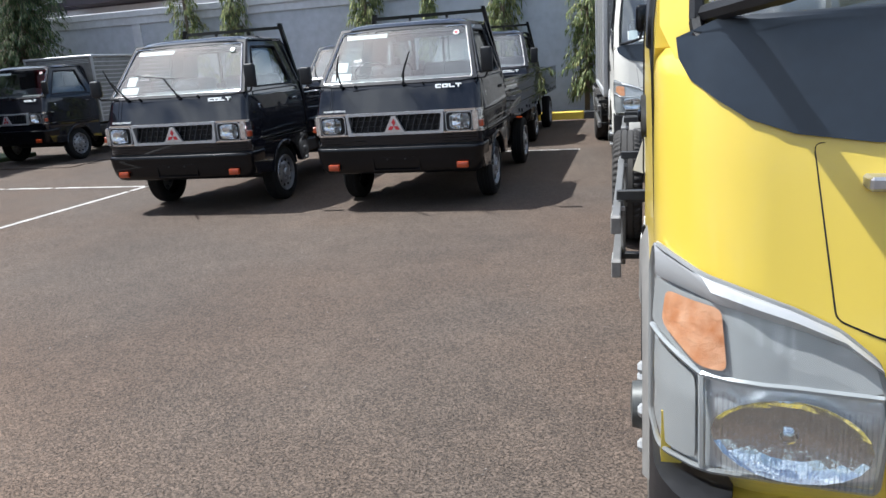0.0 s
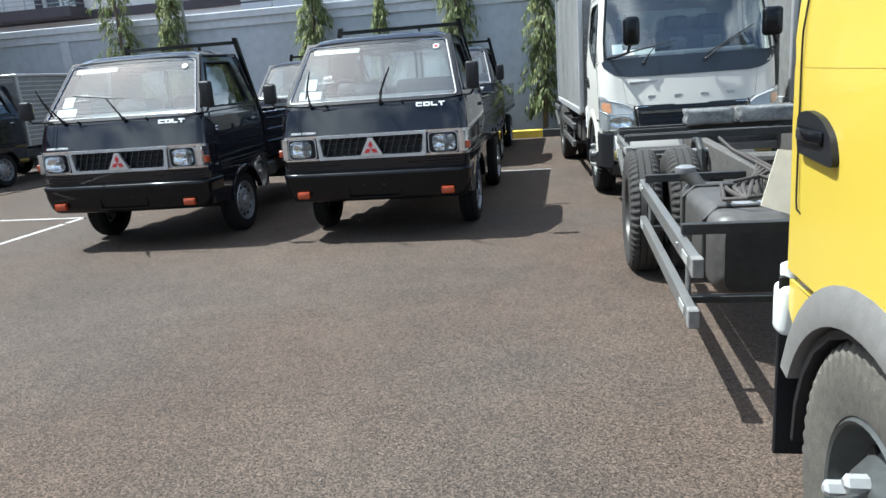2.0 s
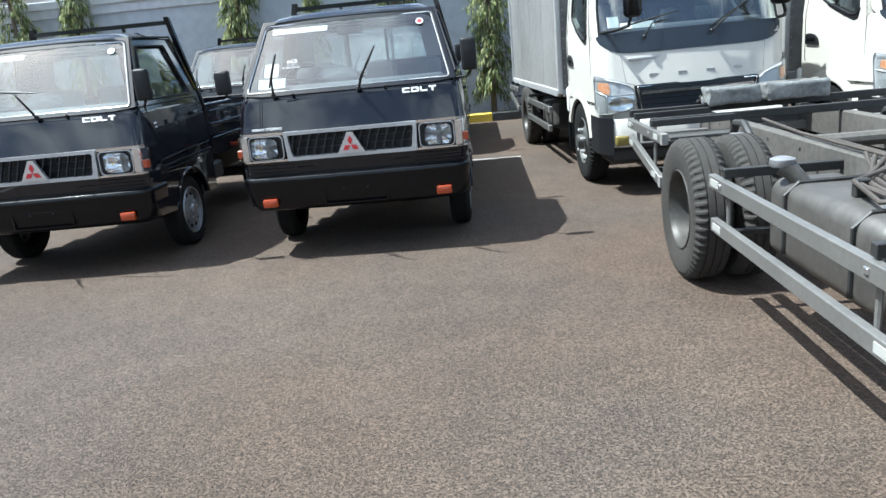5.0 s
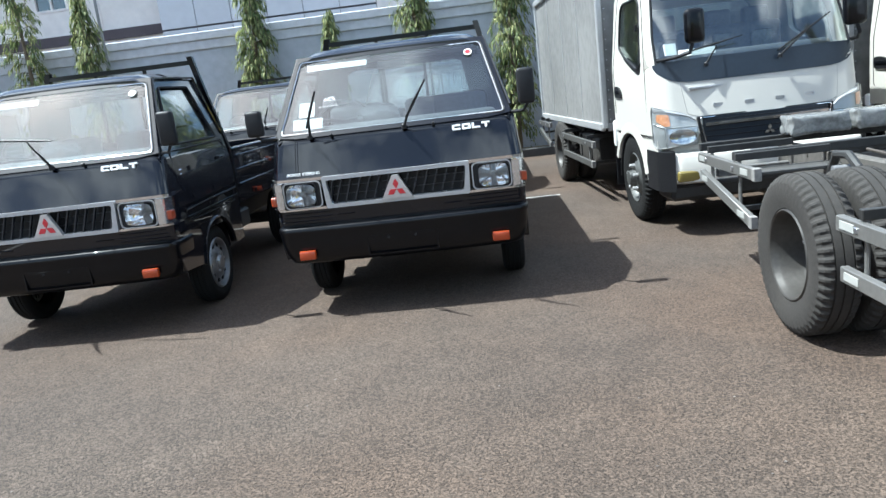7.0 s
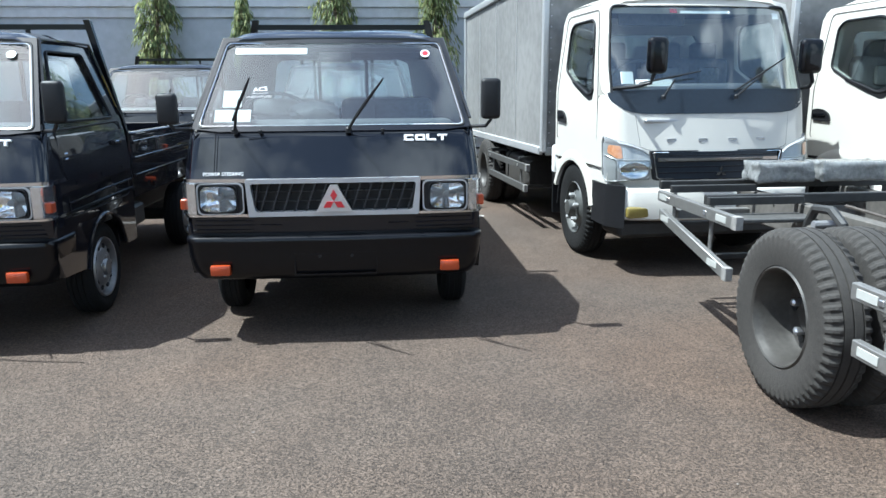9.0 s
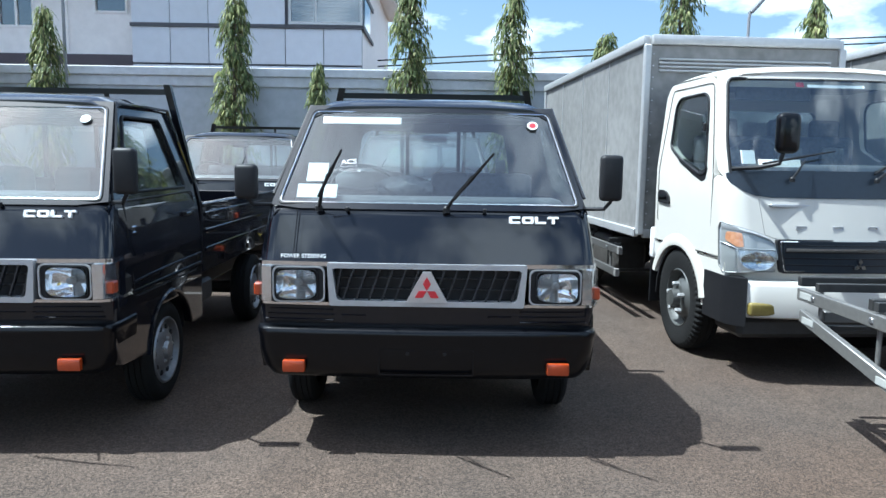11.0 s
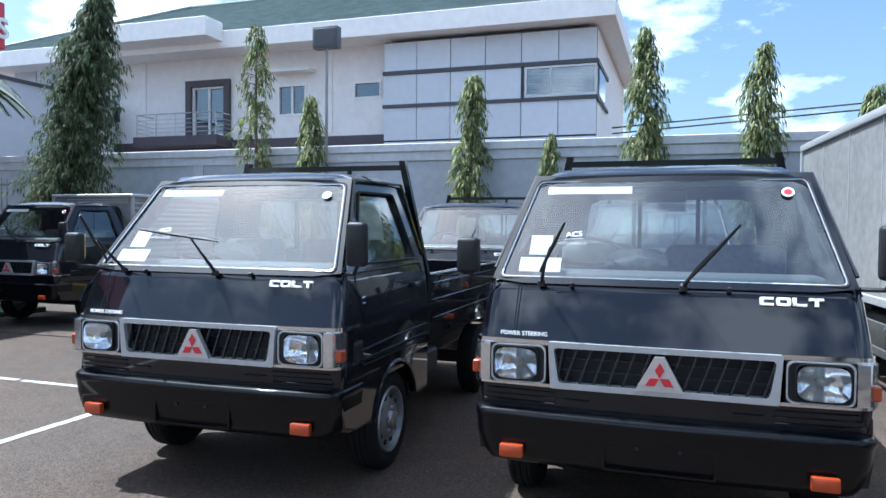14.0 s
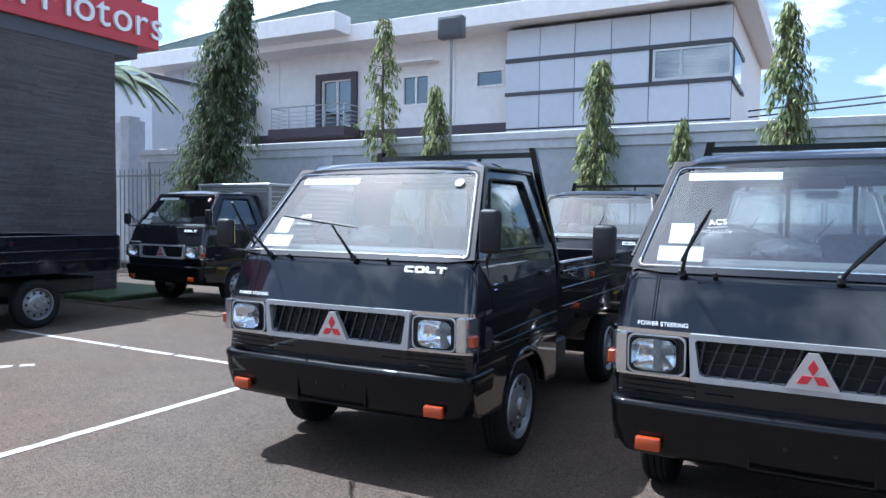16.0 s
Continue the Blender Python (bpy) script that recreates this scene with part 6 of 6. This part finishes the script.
        for y in (y0 + .36, y1 - .18):
            part("guard_post", tube(bmesh.new(), [(-.930, y, low_z(y) - .06), (-.930, y, zu + .06)], .012, 8), "rail_paint", g_)
            part("post_bolt", boxed(-.982, -.92, y - .014, y + .014, zu - .012, zu + .012, .003), "steel", g_)
            part("guard_bar", boxed(-.96, -.40, y - .018, y + .018, zu + .042, zu + .087, .003), "chassis", g_)
            part("guard_bar", boxed(-.96, -.40, y - .018, y + .018, low_z(y) - .03, low_z(y), .003), "chassis", g_)
    if body == "box":
        bx = part("cargo_box", boxed(-.885, .885, 1.84, 5.98, .86, 2.50, .006), "box_alu", v, "bare aluminium cargo box")
        for x in (-.885, .885):
            for y in (1.84, 5.98):
                part("corner_post", boxed(x - .03, x + .03, y - .03, y + .03, .83, 2.50, .008), "alu_trim", bx)
            part("base_rail", boxed(x - .025, x + .025, 1.93, 5.95, .80, .88, .008), "alu_trim", bx)
            part("top_rail", boxed(x - .035, x + .035, 1.86, 6.02, 2.50, 2.585, .012, 2), "alu_trim", bx)
            for k in range(1, 4):
                part("panel_joint", boxed(x - .006, x + .006, 1.93 + 1.005 * k, 1.945 + 1.005 * k, .88, 2.50), "alu_trim", bx)
        for y in (1.84, 5.98):
            part("top_rail", boxed(-.85, .85, y - .035, y + .035, 2.50, 2.585, .012, 2), "alu_trim", bx)
            part("base_rail", boxed(-.86, .86, y - .02, y + .02, .80, .88, .008), "alu_trim", bx)
        part("box_roof", boxed(-.86, .86, 1.93, 5.95, 2.53, 2.57), "alu_trim", bx)
        for k in range(4):
            part("front_vent", boxed(-.78, .78, 1.815, 1.845, 2.27 + .033 * k, 2.287 + .033 * k, .004), "alu_trim", bx)
        for k in range(16):
            part("rivet", lathe(bmesh.new(), [(.008, -.004), (.006, -.008), (.001, -.009)], (-.83, 1.84, .92 + .1 * k), "y", 8), "steel", bx)
        for k in range(6):
            part("sub_frame", boxed(-.84, .84, 2.1 + .7 * k, 2.16 + .7 * k, .775, .80), "chassis", bx)
        part("door_flap", boxed(-.86, -.80, 1.56, 1.64, .66, .92, .02, 2), "letter_white", v)
    else:
        for y in (5.50, 6.18):
            part("rear_bar", boxed(-.95, .98, y - .02, y + .02, .775, .83, .004), "chassis", v)
        for x in (-.62, .62):
            part("guard_plate", boxed(x - .25, x + .25, 5.28, 5.48, .70, .722, .004), "rail_dark", v, "flat grey bracket plate behind the wheels")
        for x in (-.47, .47):
            bm = tube(bmesh.new(), [(x, 4.92, .60), (x, 4.96, .74), (x, 5.06, .80), (x, 5.20, .79), (x, 5.26, .70), (x, 5.26, .60)], .026, 8)
            part("spring_shackle", bm, "chassis", v)
            part("shackle_pin", lathe(bmesh.new(), [(.022, -.07), (.022, .07)], (x, 5.10, .72), "x", 10), "galv", v)
        part("brake_pipe", tube(bmesh.new(), [(-.41, 2.0, .80), (-.41, 3.0, .79), (-.38, 3.6, .80), (-.36, 4.5, .795), (-.30, 5.2, .80)], .010, 6), "hose", v)
        part("brake_pipe", tube(bmesh.new(), [(-.36, 1.9, .80), (-.365, 3.0, .80), (-.34, 4.2, .80), (-.1, 4.45, .62)], .008, 6), "hose", v)
        part("rear_cross_bar", boxed(-.88, .90, 6.02, 6.08, .60, .66, .004), "rail_paint", v)
        for x0, x1 in ((-.42, -.04), (.0, .46)):
            bm = boxed(x0, x1, 5.92, 6.14, .836, .962, .02, 3)
            bmesh.ops.subdivide_edges(bm, edges=[e for e in bm.edges if e.calc_length() > .05], cuts=7, use_grid_fill=True)
            for q in bm.verts:
                q.co += Vector((noise.noise(q.co * 17), noise.noise(q.co * 19 + Vector((5, 0, 0))), noise.noise(q.co * 21))) * (.006 if x0 + .06 < q.co.x < x1 - .06 else .016)
            part("wrapped_lamp", bm, "plastic_wrap", v, "rear lamp wrapped in crumpled clear plastic")
        part("card_tag", quad_slab(bmesh.new(), [(-.885, 1.70, .975), (-.80, 1.70, .945), (-.68, 1.74, 1.10), (-.835, 1.74, 1.125)], .004, (0, -1, .1)), "card", v, "buff cardboard tag tied behind the cab")
        part("snorkel_hose", tube(bmesh.new(), [(-.80, 1.58, 1.04), (-.72, 1.66, 1.04), (-.55, 1.75, .98), (-.45, 1.95, .85)], [.03, .035, .035, .03], 10), "hose", v)
        part("washer_bottle", boxed(-.858, -.78, 1.58, 1.66, .63, .775, .022, 3), "bottle_white", v, "white plastic washer bottle behind the cab")
        part("bottle_cap", lathe(bmesh.new(), [(.020, 0), (.020, .02), (.028, .024), (.028, .055), (.018, .062)], (-.82, 1.62, .77), "z", 14), "bottle_white", v)
    return v


light_truck(pose(.68, 7.66, 0, 0, 0, 4.0), "white cab-over truck with a bare aluminium cargo box", "truck_white", "box")
light_truck(pose(2.92, 7.30, 0, 0, 0, 3.0), "white cab-over truck with a tall aluminium box beside another", "truck_white", "box")
light_truck(pose(.885, .87, 0), "yellow cab-over truck with a bare chassis and silver side guards", "truck_yellow", "chassis")


# ---- trees ----
def column_tree(x, y, height, spread, seed, density=1.0, label="slender column tree with drooping glossy leaves", base=0.1, tip_x=0.0, leaf="leaf"):
    """A weeping column tree: tapered trunk, short drooping limbs and long hanging leaves."""
    rnd = random.Random(seed)
    t = thing("column_tree", label, "tree", pose(x, y, base), "trees along the wall")
    lean = (rnd.uniform(-.05, .05) + tip_x / height / .3, rnd.uniform(-.03, .03))
    pts = [(lean[0] * h / height * height * .3, lean[1] * h, h) for h in [height * k / 8 for k in range(9)]]
    bm = tube(bmesh.new(), pts, [.055 * (1 - .9 * k / 8) + .006 for k in range(9)], 8)
    part("trunk", bm, "bark", t)
    verts, faces = [], []
    limbs = bmesh.new()
    n = int(height * 46 * density)
    for i in range(n):
        h = height * (.10 + .90 * (i + rnd.random()) / n)
        u = h / height
        prof = min(1, (u - .02) * 6) * (1.02 - u) ** .36 * (1 + .30 * noise.noise(Vector((seed, u * 7, 0))))
        r = 1.15 * spread * max(.10, prof) * (rnd.uniform(.25, 1.12) ** .6)
        a = rnd.uniform(0, 2 * math.pi)
        k = rnd.uniform(.75, 1.1)
        p0 = Vector((lean[0] * h * .3, lean[1] * h, h))
        mid = p0 + Vector((math.cos(a) * r * .6, math.sin(a) * r * .6, .03))
        tip = p0 + Vector((math.cos(a) * r, math.sin(a) * r, -rnd.uniform(.12, .34) * k))
        tube(limbs, [p0, mid, tip], [.010, .007, .003], 4)
        for j in range(rnd.randint(16, 26)):
            s = rnd.uniform(.25, 1.0)
            q = p0.lerp(mid, s / .6) if s < .6 else mid.lerp(tip, (s - .6) / .4)
            q = q + Vector((rnd.uniform(-.05, .05), rnd.uniform(-.05, .05), rnd.uniform(-.05, .05)))
            ln, wd = rnd.uniform(.10, .20), rnd.uniform(.011, .022)
            b = a + rnd.uniform(-1.1, 1.1)
            out = rnd.uniform(.15, .75)
            d = Vector((math.cos(b) * out, math.sin(b) * out, -1)).normalized()
            side = Vector((-math.sin(b + rnd.uniform(-.8, .8)), math.cos(b), rnd.uniform(-.3, .3))).normalized() * wd
            m1 = q + d * ln * .4 + Vector((math.cos(b), math.sin(b), 0)) * .012
            c = len(verts)
            verts += [q, m1 - side, m1 + side, q + d * ln]
            faces += [(c, c + 1, c + 2), (c + 1, c + 3, c + 2)]
    part("branch_work", limbs, "bark", t)
    raw("crown", verts, faces, leaf, t)
    return t


TREES = ((-15.25, 6.35, 1.02, 3.8, "tall leaning column tree with dense drooping leaves"), (-10.45, 5.5, .60, .55, "thin column tree with sparse drooping leaves"),
         (-9.2, 3.95, .48, .9, ""), (-5.9, 4.2, .50, 1.1, ""), (-4.4, 3.05, .30, .9, "young slender column tree"), (-2.72, 4.85, .52, 1.1, ""),
         (-.95, 4.4, .52, 1.1, ""), (.75, 3.65, .45, 1.0, ""), (2.05, 5.3, .58, 1.1, ""), (4.4, 4.4, .5, .9, ""))
for i, (x, h, s, d, lab) in enumerate(TREES):
    column_tree(x, 15.98 if i else 15.3, h, s, 20 + i, d, lab or "slender column tree with drooping glossy leaves", .1, 0 if i else 1.25, "leaf" if i else "leaf_dark")


palm = thing("palm_tree", "palm with arching feathered fronds behind the gate wall", "tree", pose(-19.5, 15.6, .0))
part("trunk", tube(bmesh.new(), [(0, 0, 0), (.05, 0, 2.5), (.1, 0, 5.0)], [.16, .13, .10], 10), "bark", palm)
rnd = random.Random(77)
for k in range(17):
    a, up = 2 * math.pi * k / 17 + rnd.uniform(-.2, .2), rnd.uniform(.35, .9)
    d = Vector((math.cos(a), math.sin(a), 0))
    spine = [Vector((.1, 0, 5.0)) + d * (2.3 * t) + Vector((0, 0, up * 1.9 * t - 2.0 * t * t)) for t in [j / 10 for j in range(11)]]
    fr_ = part("frond", tube(bmesh.new(), spine, [.022 - .0018 * j for j in range(11)], 5), "palm_leaf", palm)
    verts, faces = [], []
    side = Vector((-d.y, d.x, 0))
    for j in range(1, 64):
        t = j / 64 * 10
        q = spine[int(t)].lerp(spine[min(10, int(t) + 1)], t - int(t))
        for sg in (-1, 1):
            ln = .42 * (1 - abs(j / 64 - .45) * 1.2)
            e = q + side * sg * ln * .6 + d * ln * .5 + Vector((0, 0, -ln * .55))
            w_ = d * .03
            c = len(verts)
            verts += [q - w_, q + w_, e]
            faces.append((c, c + 1, c + 2))
    raw("frond_blade", verts, faces, "palm_leaf", fr_)


# ---- lamps, cables ----
fl = thing("floodlight", "dark square floodlight on a thin galvanised pole", "lamp", pose(-9.0, 16.28, 0.1))
part("pole", tube(bmesh.new(), [(0, 0, 0), (0, 0, 5.0)], .03, 10), "galv", fl)
head = part("lamp_head", boxed(-.28, .28, -.10, .10, 4.98, 5.42, .02, 2), "lamp_body", fl)
part("lamp_glass", boxed(-.23, .23, -.112, -.102, 5.03, 5.37, .004), "dark_band", head)
sl = thing("street_lamp", "flat grey street lamp head on a bent galvanised pole", "lamp", pose(4.9, 20, 0))
part("pole", tube(bmesh.new(), [(0, 0, 0), (0, 0, 4.9), (.03, 0, 5.05)], .035, 8), "galv", sl)
hd = part("lamp_head", boxed(0, .55, -.1, .1, -.04, .04, .02, 2), "galv", sl)
hd.matrix_basis = Matrix.Translation((.02, 0, 5.0)) @ Euler((0, radians(-48), 0)).to_matrix().to_4x4()
for k, (z0, z1) in enumerate(((5.20, 6.30), (4.99, 6.09))):
    cb = part("overhead_cable", tube(bmesh.new(), [(-4.6, 30, z0), (3, 29.6, (z0 + z1) / 2 - .12), (16, 29, z1)], .028, 5), "cable")
    tagged(cb, "thin black overhead cable", "cable", "overhead cables")
